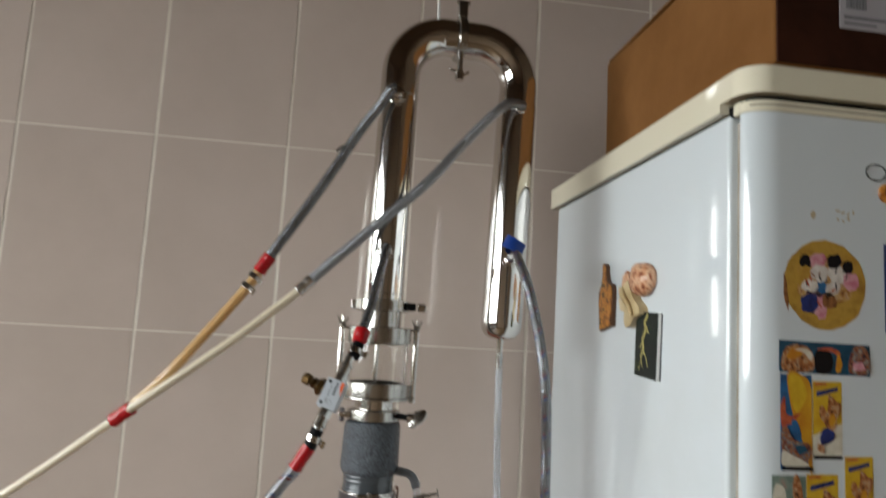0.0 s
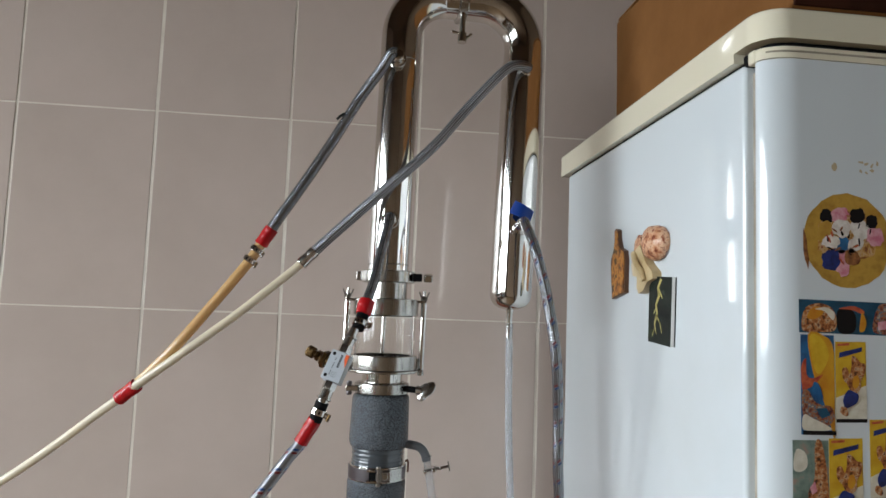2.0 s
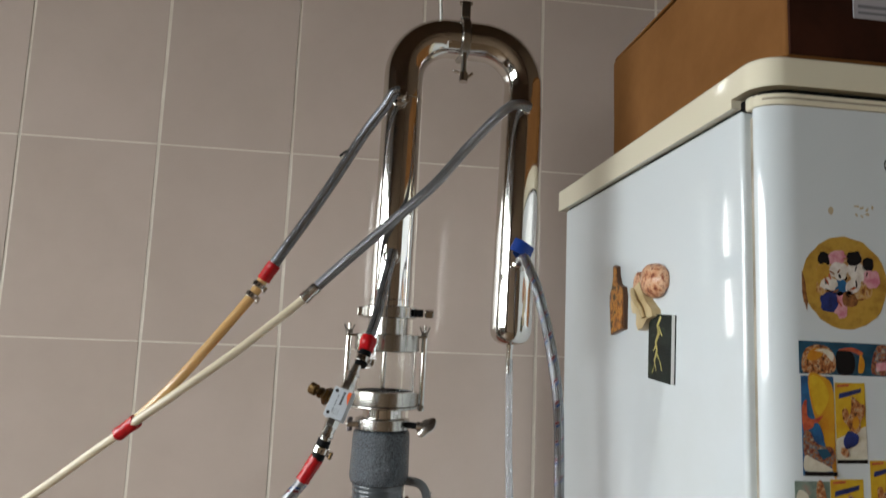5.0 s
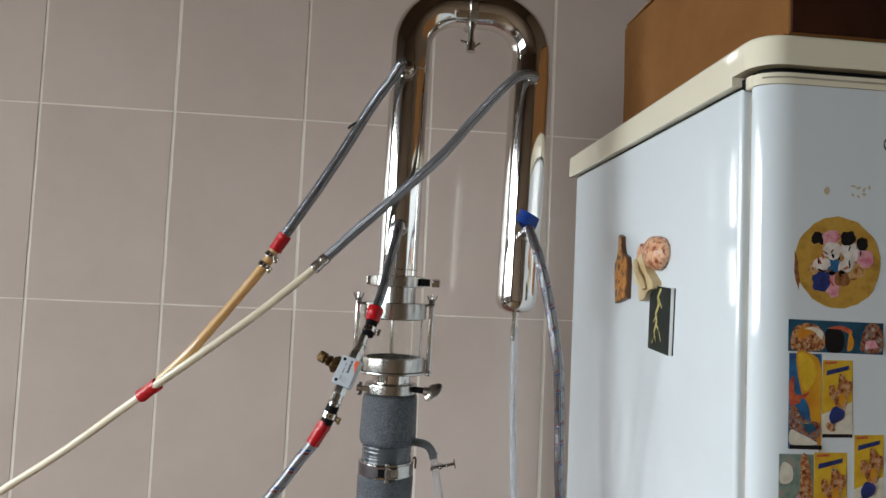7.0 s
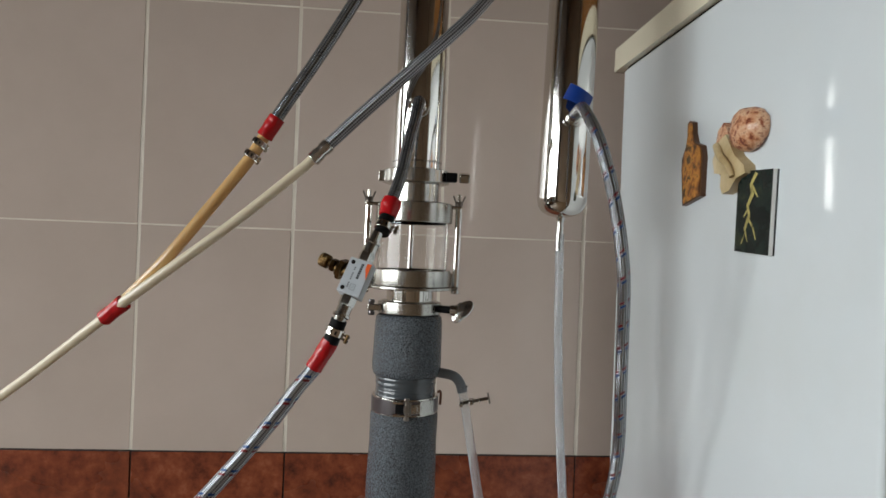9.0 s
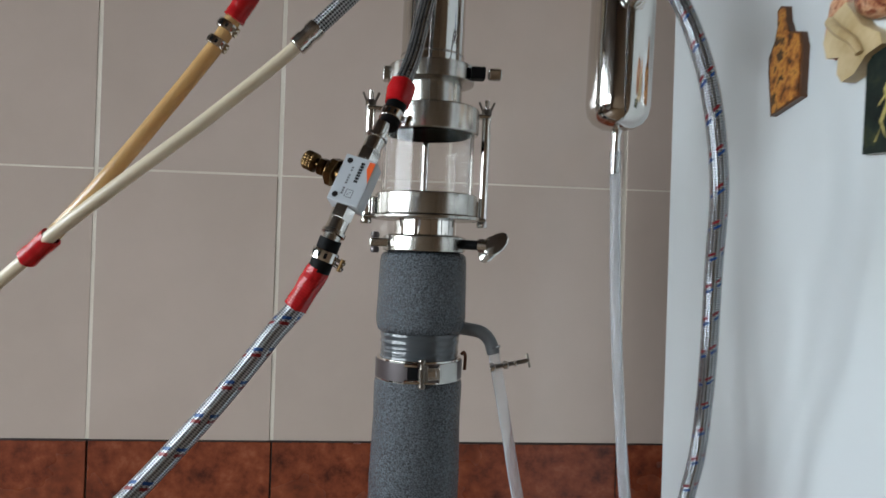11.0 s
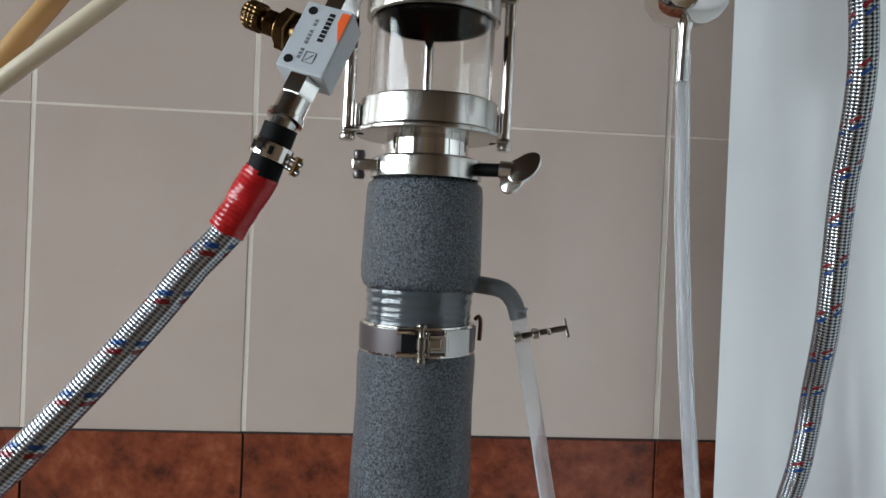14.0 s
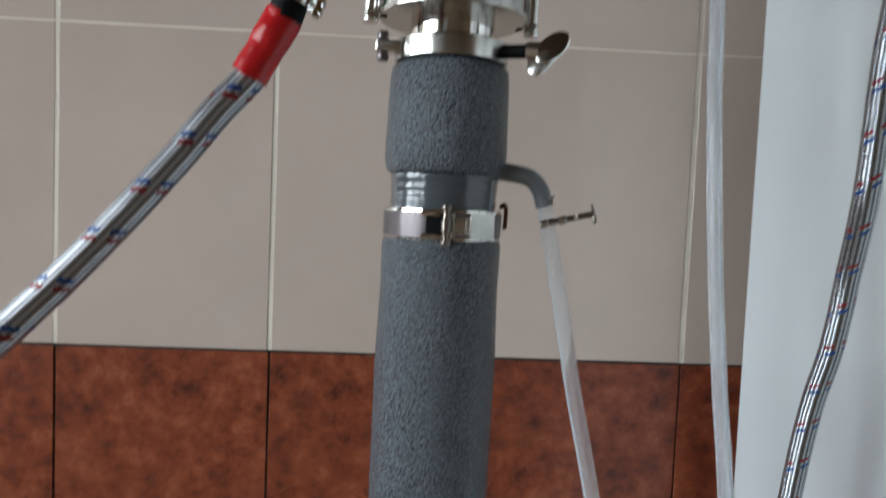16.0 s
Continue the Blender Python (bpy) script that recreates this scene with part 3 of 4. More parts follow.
M["s_print"] = paint("mixed_golden_print", (0.36, (0.20, 0.06, 0.02)), (0.46, (0.46, 0.24, 0.06)), (0.55, (0.50, 0.34, 0.18)), (0.64, (0.30, 0.10, 0.05)), scale=200)
disc = thing("round_sticker", (0.551, FY, 1.541), "round golden sticker with colourful worn print", "sticker", "stickers on the refrigerator")
part("disc", blob(0.551, 1.5765, 0.0355, 0.0355, 1, 0, 3, 0.02, 40), "cookie", disc)
for i, (x, z, rx, rz, mat) in enumerate(((0.534, 1.594, 0.0042, 0.0046, "ink"), (0.5445, 1.5955, 0.006, 0.0045, "s_pink"), (0.5585, 1.5955, 0.005, 0.0046, "ink"), (0.5705, 1.5915, 0.0045, 0.004, "ink"),
                                         (0.5325, 1.582, 0.007, 0.005, "cookie"), (0.546, 1.5855, 0.0055, 0.006, "s_pale"), (0.561, 1.585, 0.0065, 0.006, "s_pale"), (0.5735, 1.580, 0.006, 0.006, "s_pink"),
                                         (0.537, 1.575, 0.006, 0.0042, "s_pale"), (0.547, 1.5725, 0.006, 0.005, "s_blue"), (0.5575, 1.5745, 0.007, 0.004, "s_pale"), (0.537, 1.5615, 0.0065, 0.006, "s_navy"),
                                         (0.5465, 1.559, 0.008, 0.005, "s_pink"), (0.554, 1.564, 0.0055, 0.005, "s_brown"))):
    part("print_patch", blob(x, z, rx * 1.25, rz * 1.25, 2 + i % 3, 0.4 * i, i, 0.14), mat, disc)
r = random.Random(8)
for k in range(18):
    a, q = r.uniform(0, 2 * math.pi), math.sqrt(r.random())
    part("print_stroke", blob(0.551 + 0.020 * q * math.cos(a), 1.577 + 0.018 * q * math.sin(a), r.uniform(0.0016, 0.0034), r.uniform(0.0005, 0.0010), 6 + k % 3, r.uniform(-1.5, 1.5), k, 0.25, 10), ("ink", "s_brown", "s_red", "ink")[k % 4], disc)
part("print_rim", blob(0.5505, 1.5795, 0.0250, 0.0205, 1.5, 0.2, 9, 0.16, 22), "s_print", disc)
part("torn_edge", blob(0.5170, 1.5680, 0.0018, 0.0130, 1.6, 0.12, 14, 0.3, 12), "s_brown", disc)


M["s_white"] = paint("cream_print", (0.35, (0.52, 0.47, 0.36)), (0.65, (0.68, 0.64, 0.54)), scale=90)
M["s_teal"] = paint("dark_teal_print", (0.35, (0.006, 0.040, 0.070)), (0.65, (0.012, 0.085, 0.150)), scale=60)
M["s_fur"] = paint("mixed_brown_print", (0.36, (0.035, 0.012, 0.006)), (0.44, (0.26, 0.075, 0.022)), (0.54, (0.42, 0.18, 0.06)), (0.60, (0.52, 0.38, 0.24)), (0.66, (0.12, 0.03, 0.015)), scale=260)
M["s_busy"] = paint("mixed_dark_print", (0.36, (0.010, 0.012, 0.020)), (0.45, (0.20, 0.035, 0.020)), (0.52, (0.34, 0.16, 0.06)), (0.58, (0.02, 0.09, 0.16)), (0.66, (0.42, 0.34, 0.24)), scale=300)
M["s_orange"] = paint("orange_yellow_print", (0.35, (0.46, 0.16, 0.012)), (0.65, (0.58, 0.31, 0.020)), scale=45)


def sticker(x0, x1, z0, z1, base, label, fields, lean=0.0):
    """A printed sheet; its fields are smooth outlines in shares of its width and height."""
    w, h = x1 - x0, z1 - z0
    st_ = thing("sticker", ((x0 + x1) / 2, FY, z0), label, "sticker", "stickers on the refrigerator")
    part("sheet", front_plate(rect(x0, x1, z0, z1, lean), 1), base, st_)
    for i, (mat, pts) in enumerate(fields):
        ring_ = [Vector((x0 + u * w, z0 + v * h + lean * u, 0)) for u, v in pts]
        if len(ring_) > 4:
            n = len(ring_)
            soft = []
            for k in range(n):
                a, b, c, d = (ring_[(k + q) % n] for q in (-1, 0, 1, 2))
                for t in (0.0, 0.25, 0.5, 0.75):
                    soft.append(0.5 * ((2 * b) + (c - a) * t + (2 * a - 5 * b + 4 * c - d) * t * t + (3 * b - a - 3 * c + d) * t ** 3))
            ring_ = soft
        part("print_field", front_plate([(min(max(p.x, x0), x1), p.y) for p in ring_], 2 + i), mat, st_)
    return st_


# a bear-brown figure, its trousers, a slanted name bar and a foot bar, as the yellow sheets share them
YELLOW = [("s_white", ((0, 0.0), (1, 0.0), (1, 0.46), (0, 0.30))), ("ink", ((0, 0.0), (1, 0.0), (1, 0.045), (0, 0.045))), ("s_red", ((0.06, 0.945), (0.45, 0.955), (0.45, 0.985), (0.06, 0.975))),
          ("s_navy", ((0.10, 0.80), (0.84, 0.88), (0.86, 0.935), (0.12, 0.865))),
          ("s_fur", ((0.52, 0.82), (0.66, 0.80), (0.80, 0.74), (0.95, 0.72), (0.92, 0.60), (0.80, 0.52), (0.78, 0.42), (0.62, 0.36), (0.46, 0.40), (0.34, 0.48), (0.22, 0.54), (0.20, 0.66), (0.34, 0.68), (0.44, 0.60), (0.50, 0.70))),
          ("s_orange", ((0.56, 0.56), (0.70, 0.58), (0.74, 0.48), (0.62, 0.42), (0.52, 0.46))),
          ("s_navy", ((0.36, 0.40), (0.56, 0.38), (0.70, 0.34), (0.66, 0.25), (0.46, 0.20), (0.28, 0.18), (0.20, 0.28))),
          ("s_fur", ((0.14, 0.20), (0.30, 0.18), (0.36, 0.10), (0.26, 0.08), (0.10, 0.13)))]
sticker(0.511, 0.589, 1.5065, 1.5310, "s_teal", "wide dark blue sticker with brown and red print",
        (("s_fur", ((0.04, 0.06), (0.03, 0.45), (0.08, 0.78), (0.20, 0.90), (0.32, 0.80), (0.38, 0.50), (0.36, 0.10), (0.20, 0.03))), ("s_orange", ((0.08, 0.45), (0.12, 0.72), (0.20, 0.80), (0.25, 0.62), (0.16, 0.42))), ("s_white", ((0.16, 0.72), (0.26, 0.66), (0.34, 0.40), (0.36, 0.62), (0.28, 0.78))),
         ("ink", ((0.40, 0.06), (0.39, 0.70), (0.52, 0.76), (0.58, 0.50), (0.55, 0.06))), ("s_red", ((0.40, 0.76), (0.55, 0.86), (0.66, 0.72), (0.64, 0.62), (0.54, 0.74))), ("s_orange", ((0.64, 0.66), (0.68, 0.40), (0.66, 0.12), (0.61, 0.10), (0.62, 0.42))),
         ("s_busy", ((0.76, 0.08), (0.76, 0.50), (0.82, 0.92), (0.93, 0.94), (0.985, 0.55), (0.97, 0.10))), ("s_pink", ((0.80, 0.16), (0.80, 0.40), (0.90, 0.46), (0.94, 0.22)))), -0.0005)
sticker(0.512, 0.5385, 1.4325, 1.5050, "s_blue", "tall sticker with yellow, blue and red print",
        (("s_orange", ((0.22, 1.0), (0.66, 1.0), (1.0, 0.82), (1.0, 0.0), (0.86, 0.10), (0.66, 0.34), (0.36, 0.62))), ("s_yellow", ((0.26, 0.98), (0.60, 0.98), (0.84, 0.80), (0.60, 0.62), (0.40, 0.66))), ("s_red", ((0.0, 0.66), (0.14, 0.76), (0.16, 0.60), (0.34, 0.56), (0.64, 0.60), (0.40, 0.50), (0.20, 0.46), (0.04, 0.44))),
         ("s_blue", ((0.36, 0.52), (0.52, 0.50), (0.64, 0.36), (0.50, 0.34), (0.34, 0.40))), ("s_busy", ((0.02, 0.42), (0.20, 0.44), (0.36, 0.34), (0.56, 0.30), (0.88, 0.28), (0.96, 0.16), (0.70, 0.08), (0.30, 0.10), (0.04, 0.20))), ("s_white", ((0.06, 0.20), (0.34, 0.16), (0.72, 0.10), (0.84, 0.05), (0.04, 0.05))),
         ("s_teal", ((0.40, 0.26), (0.72, 0.27), (0.84, 0.20), (0.58, 0.16))), ("ink", ((0.02, 0.0), (1.0, 0.0), (1.0, 0.042), (0.02, 0.042)))))
sticker(0.5395, 0.5640, 1.4415, 1.5005, "s_yellow", "yellow sticker with navy and brown print", YELLOW, 0.0004)
sticker(0.505, 0.5330, 1.362, 1.4285, "s_green", "faded grey green sticker with reddish print",
        (("s_white", ((0.02, 0.70), (0.10, 0.90), (0.36, 0.86), (0.40, 0.72), (0.20, 0.66))), ("s_fur", ((0.62, 0.96), (0.80, 0.98), (0.96, 0.60), (0.98, 0.10), (0.56, 0.04), (0.50, 0.24), (0.42, 0.44), (0.60, 0.60))), ("s_busy", ((0.06, 0.04), (0.06, 0.22), (0.22, 0.28), (0.46, 0.16), (0.50, 0.02))), ("s_pink", ((0.46, 0.50), (0.60, 0.56), (0.66, 0.46), (0.52, 0.42)))))
sticker(0.5335, 0.5600, 1.368, 1.4300, "s_yellow", "yellow sticker with navy and brown print", YELLOW, 0.0004)
sticker(0.5660, 0.5900, 1.385, 1.4440, "s_yellow", "yellow sticker with navy and brown print", YELLOW, 0.0006)
sticker(0.505, 0.5305, 1.300, 1.3590, "s_blue", "blue sticker with pale and red print", (("s_busy", ((0.1, 0.1), (0.1, 0.6), (0.5, 0.8), (0.9, 0.6), (0.8, 0.1))), ("s_white", ((0.1, 0.8), (0.3, 0.95), (0.6, 0.9), (0.4, 0.75), (0.2, 0.72)))))
sticker(0.533, 0.570, 1.305, 1.3650, "s_green", "grey green sticker with red print", (("s_fur", ((0.2, 0.1), (0.1, 0.5), (0.3, 0.9), (0.7, 0.8), (0.9, 0.3), (0.6, 0.05))), ("s_red", ((0.3, 0.6), (0.4, 0.8), (0.6, 0.7), (0.5, 0.5), (0.4, 0.5)))))
M["spot"] = Mat("brown_spot", (0.42, 0.34, 0.22), 0.5).m
st = thing("glue_stain", (0.541, FY, 1.63), "small brown glue stains on the white door", "stain")
part("spot", blob(0.541, 1.632, 0.0022, 0.0032, 1, 0, 5), "spot", st)
for i in range(7):
    part("scratch_mark", blob(0.563 + 0.0045 * (i % 4), 1.637 - 0.006 * (i // 4) - 0.001 * (i % 3), 0.0019, 0.0011, 1, 0.5 * i, i + 40, 0.4, 9), "spot", st)

M["ring_ink"] = Mat("faded_grey_marker", (0.07, 0.08, 0.075), 0.5).m
rm = thing("marker_ring", (0.601, FY, 1.667), "faded grey oval ring drawn on the white door", "mark")
part("outline", sweep([(0.601 + 0.0092 * math.cos(a), FY - 0.0004, 1.674 + 0.0068 * math.sin(a)) for a in (2 * math.pi * k / 18 for k in range(19))], lambda t: 0.00045 + 0.0004 * math.sin(t * 19) ** 2, 6), "ring_ink", rm)
bm_ = thing("amber_magnet", (0.610, FY, 1.649), "round amber brown souvenir magnet", "magnet")
part("disc", lathe([(0, 0), (0.0075, 0), (0.0085, 0.0015), (0.0075, 0.0032), (0.004, 0.0042), (0, 0.0045)], Matrix.Translation((0.610, FY, 1.6565)) @ Matrix.Rotation(radians(90), 4, "X"), 24), "bottle", bm_)
ds = thing("sticker", (0.625, FY, 1.54), "tall dark blue sticker with yellow print", "sticker", "stickers on the refrigerator")
part("sheet", front_plate(rect(0.603, 0.640, 1.5410, 1.6130), 1), "s_navy", ds)
for i, (x, z, a, b, mat) in enumerate(((0.616, 1.595, 0.010, 0.012, "s_yellow"), (0.628, 1.575, 0.008, 0.014, "s_brown"), (0.614, 1.560, 0.008, 0.009, "s_pale"))):
    part("print_patch", blob(x, z, a, b, 2 + i, 0.3 * i, 60 + i), mat, ds)

# ---- the distillation column ----
CX, CY = 0.2126, 0.818
COL = Matrix(((1, 0, 0.013, CX - 0.013 * 1.30), (0, 1, 0, CY), (0, 0, 1, 0), (0, 0, 0, 1)))    # leans a little to the right


def cax(z, dx=0.0, dy=0.0):
    return Vector((CX + 0.013 * (z - 1.30) + dx, CY + dy, z))


still = thing("distillation_column", (CX, CY, 0), "polished steel distillation column with grey foam sleeves", "still")
part("base_plate", lathe(rounded(0.09, 0.0, 0.012, 0.002), COL, 40), "brushed", still)

sleeve = [(0.0225, 0.012), (0.0325, 0.013)]
for k in range(60):
    z = 0.03 + (1.322 - 0.03) * k / 59
    sleeve.append((0.0326 + 0.0005 * math.sin(z * 37) + 0.0003 * math.sin(z * 91), z))
sleeve += [(0.0318, 1.3255), (0.0306, 1.3275), (0.0225, 1.3275)]
part("foam_sleeve", lathe(sleeve, COL, 48), "foam", still, "grey foam insulation sleeve")
wr = [(0.0225, 1.326), (0.0290, 1.326)]
for k in range(56):
    z = 1.3265 + 0.0375 * k / 55
    u = (z - 1.3265) / 0.0375
    wr.append((0.0300 - 0.0004 * u - 0.0012 * math.sin(u * math.pi) + u * (0.0008 * noise.noise((0, 0, z * 420)) + 0.0005 * noise.noise((4, 0, z * 900))) + 0.00025 * noise.noise((9, 0, z * 700)), z))
wr.append((0.0225, 1.364))
part("film_wrap", lathe(wr, COL, 48), "wrap", still, "grey stretch film round the joint")
up = [(0.0225, 1.3600), (0.0290, 1.3602), (0.0313, 1.3622), (0.0326, 1.3662), (0.0329, 1.372), (0.0325, 1.385), (0.0322, 1.40), (0.0318, 1.412), (0.0311, 1.4165), (0.0290, 1.4185), (0.0225, 1.4185)]
part("foam_sleeve", lathe(up, COL, 48), "foam", still, "grey foam insulation sleeve")

# sprung band round the joint
band = part("band_clamp", lathe(ring(0.0290, 0.0313, 1.3265, 1.3425, 0.0005), COL, 48), "steel", still, "polished steel band clamp")


def on_band(angle, r, z):
    """A pose on the column: x round it, y up, z outwards; the angle from the front, to the right."""
    a = radians(angle)
    out = Vector((math.sin(a), -math.cos(a), 0))
    along = Vector((math.cos(a), math.sin(a), 0))
    c = cax(z) + out * r
    return Matrix(((along.x, 0, out.x, c.x), (along.y, 0, out.y, c.y), (0, 1, 0, z), (0, 0, 0, 1)))


part("latch_plate", block(0.0165, 0.0135, 0.0024, on_band(36, 0.0322, 1.3345), 0.0006), "brushed", band)
part("latch_arm", block(0.0110, 0.0088, 0.0022, on_band(17, 0.0326, 1.3345), 0.0006), "brushed", band)
part("latch_tongue", block(0.011, 0.0050, 0.0026, on_band(9, 0.0331, 1.3345), 0.0006), "nickel", band)
part("latch_slot", block(0.0090, 0.0085, 0.0010, on_band(-9, 0.0318, 1.3345), 0.0003), "black", band)
for dz in (-0.0058, 0.0058):
    part("latch_wire", sweep([on_band(a, 0.0331, 1.3345 + dz) @ Vector((0, 0, 0)) for a in (-20, -10, 0, 8)], 0.0016, 8), "steel", band)
for an, kn_ in ((1, 1.0), (6, 0.6)):
    part("latch_pin", lathe([(0, -0.0104), (0.0022, -0.0100), (0.0027, -0.0088), (0.0022, -0.0076), (0.0016, -0.0070), (0.0018, -0.0034), (0.0026, -0.0028), (0.0026, 0.0028), (0.0018, 0.0034), (0.0016, 0.0070), (0.0022, 0.0076), (0.0027, 0.0088), (0.0022, 0.0100), (0, 0.0104)], Matrix.Translation(on_band(an, 0.0336, 1.3345) @ Vector((0, 0, 0))) @ Matrix.Scale(kn_, 4), 14), "dark_nickel", band)
# an arc at the band's left, coloured darker than the rest
part("band_end", lathe([(0.0314, 1.3280), (0.0319, 1.3280), (0.0319, 1.3410), (0.0314, 1.3410)], COL, 48), "band_dark", band)
end = band.children[-1].data
eb = bmesh.new()
eb.from_mesh(end)
far = [v for v in eb.verts if not -58 < math.degrees(math.atan2(v.co.x, -v.co.y)) < -4]
bmesh.ops.delete(eb, geom=far, context="VERTS")
eb.to_mesh(end)
eb.free()
part("latch_lug", sweep([on_band(84, 0.0312, 1.3445) @ Vector((0, 0, 0)), on_band(82, 0.0330, 1.3465) @ Vector((0, 0, 0)), on_band(84, 0.0342, 1.3430) @ Vector((0, 0, 0)), on_band(86, 0.0340, 1.3330) @ Vector((0, 0, 0))], 0.0012, 8), "copper", band)

# lower clamp
cl = part("clamp_ring", lathe([(0.0225, 1.4185), (0.0262, 1.4185), (0.0302, 1.4197), (0.0304, 1.4205), (0.0304, 1.4292), (0.0302, 1.4300), (0.0262, 1.4315), (0.0225, 1.4315)], COL, 48), "brushed", still, "steel pipe clamp with a wing nut")
part("hinge", span(0.1745, 0.1880, 0.8010, 0.8120, 1.4222, 1.4280, 0.001), "nickel", cl)
for z in (1.4198, 1.4304):
    part("hinge_pin", lathe([(0, -0.0024), (0.0026, -0.0022), (0.0034, 0), (0.0026, 0.0022), (0, 0.0024)], Matrix.Translation((0.1782, 0.8050, z)), 12), "band_dark", cl)
part("screw", sweep([(0.238, 0.806, 1.4255), (0.250, 0.800, 1.4250), (0.256, 0.797, 1.4250)], 0.0036, 12), "black", cl)
wing = sweep([(0.2520, 0.7985, 1.4250), (0.2580, 0.7965, 1.4246)], 0.0048, 14, 0.002)
for tilt, c in ((-46, (0.2640, 0.7930, 1.4262)), (-64, (0.2600, 0.8010, 1.4225))):
    lathe([(0, -0.0011), (0.0095, -0.0011), (0.0105, 0.0), (0.0095, 0.0011), (0, 0.0011)], Matrix.Translation(c) @ Matrix.Rotation(radians(tilt), 4, "Y") @ Matrix.Rotation(radians(68), 4, "X") @ Matrix.Diagonal((1.0, 0.62, 1, 1)), 24, wing)
part("wing_nut", wing, "nickel", cl)

part("neck", lathe([(0.0215, 1.4315), (0.0225, 1.4315), (0.0225, 1.4435), (0.0215, 1.4435)], COL, 48), "steel", still)

# sight glass
sg = part("sight_glass", lathe([(0.0225, 1.4425), (0.0392, 1.4425), (0.0397, 1.4430), (0.0397, 1.4448), (0.0392, 1.4453), (0.0225, 1.4453)], COL, 56), "brushed", still, "glass viewing section held by steel rods")
part("flange", lathe([(0.0225, 1.4453), (0.0366, 1.4453), (0.0376, 1.4462), (0.0376, 1.4602), (0.0368, 1.4612), (0.0315, 1.4612)], COL, 56), "brushed", sg)
part("glass_cylinder", lathe([(0.0338, 1.4600), (0.0338, 1.5075), (0.0312, 1.5075), (0.0312, 1.4600), (0.0338, 1.4600)], COL, 56), "glass", sg, "clear glass cylinder")
part("gasket", lathe(rounded(0.0310, 1.5046, 1.5066, 0.0004), COL, 48), "matte_black", sg, "black rubber gasket")
part("flange", lathe([(0.0312, 1.5070), (0.0340, 1.5054), (0.0358, 1.5054), (0.0366, 1.5064), (0.0366, 1.5232), (0.0358, 1.5242), (0.0225, 1.5242)], COL, 56), "brushed", sg)
part("inner_rod", lathe(rounded(0.0028, 1.4450, 1.5060), COL @ Matrix.Translation((-0.0015, 0.012, 0)), 14), "steel", sg)
for dx, dy in ((-0.0435, -0.006), (0.0435, 0.008)):
    m = COL @ Matrix.Translation((dx, dy, 0))
    part("rod", lathe([(0, 1.4425), (0.0034, 1.4425), (0.0034, 1.5235), (0.0018, 1.5240), (0.0018, 1.5350), (0, 1.5350)], m, 14), "steel", sg)
    s = 1 if dx > 0 else -1
    ear = cax(1.4439, dx * 0.92, dy * 0.92)
    part("ear", block(0.012, 0.010, 0.0028, Matrix.Translation(ear), 0.001), "brushed", sg)
    ear = cax(1.5220, dx * 0.90, dy * 0.90)
    part("ear", block(0.014, 0.010, 0.0030, Matrix.Translation(ear), 0.001), "brushed", sg)
    part("lug", block(0.0026, 0.010, 0.012, Matrix.Translation(cax(1.4520, dx * 0.885, dy * 0.9)), 0.0006), "brushed", sg)
    part("nut", lathe([(0, 1.4385), (0.0036, 1.4385), (0.0042, 1.4395), (0.0042, 1.4415), (0.0036, 1.4425), (0, 1.4425)], m, 10), "nickel", sg)
    wn = lathe([(0, 1.5235), (0.0040, 1.5235), (0.0040, 1.5262), (0.0026, 1.5285), (0, 1.5285)], m, 12)
    for q in (-1, 1):
        block(0.0018, 0.0022, 0.0085, m @ Matrix.Translation((0.0042 * q, 0, 1.5300)) @ Matrix.Rotation(radians(24 * q), 4, "Y"), 0.0007, 2, wn)
    part("wing_nut", wn, "dark_nickel", sg)

part("upper_neck", lathe([(0.0215, 1.5242), (0.0228, 1.5242), (0.0228, 1.5420), (0.0215, 1.5420)], COL, 48), "brushed", still)
uc = part("clamp_ring", lathe([(0.0225, 1.5420), (0.0270, 1.5420), (0.0315, 1.5432), (0.0317, 1.5440), (0.0317, 1.5540), (0.0315, 1.5548), (0.0270, 1.5560), (0.0225, 1.5560)], COL, 48), "brushed", still, "steel pipe clamp")
part("screw_block", span(0.243, 0.2535, 0.797, 0.808, 1.5445, 1.5530, 0.001), "black", uc)
part("nut", block(0.010, 0.009, 0.0085, Matrix.Translation((0.2605, 0.8020, 1.5488)) @ Matrix.Rotation(radians(20), 4, "X"), 0.0016), "nickel", uc)
part("hinge", span(0.1800, 0.1870, 0.812, 0.822, 1.5440, 1.5540, 0.001), "brushed", uc)

# column pipe, bend and condenser
PR = 0.0231
KX, KY = 0.3680, 0.826      # the condenser's axis at the bend
part("upper_pipe", lathe([(PR, 1.5560), (PR, 1.8290)], COL, 56), "steel", still, "mirror polished steel pipe")
zt, rb_ = 1.8850, 0.0545
pa, pb = cax(1.8290), Vector((KX, KY, 1.8290))
dirv = (pb - pa)
flat = Vector((dirv.x, dirv.y, 0))
L = flat.length
ev = flat.normalized()
arc = [pa + Vector((0, 0, -0.001))]
for k in range(13):
    a = math.pi / 2 * k / 12
    arc.append(Vector((pa.x, pa.y, zt - rb_)) + ev * rb_ * (1 - math.cos(a)) + Vector((0, 0, rb_ * math.sin(a))))
for k in range(13):
    a = math.pi / 2 * (12 - k) / 12
    arc.append(Vector((pa.x, pa.y, zt - rb_)) + ev * (L - rb_ * (1 - math.cos(a))) + Vector((0, 0, rb_ * math.sin(a))))
arc.append(pb + Vector((0, 0, -0.001)))
part("bend", sweep(arc, PR, 56, 0.004, None, False), "steel", still, "mirror polished return bend")
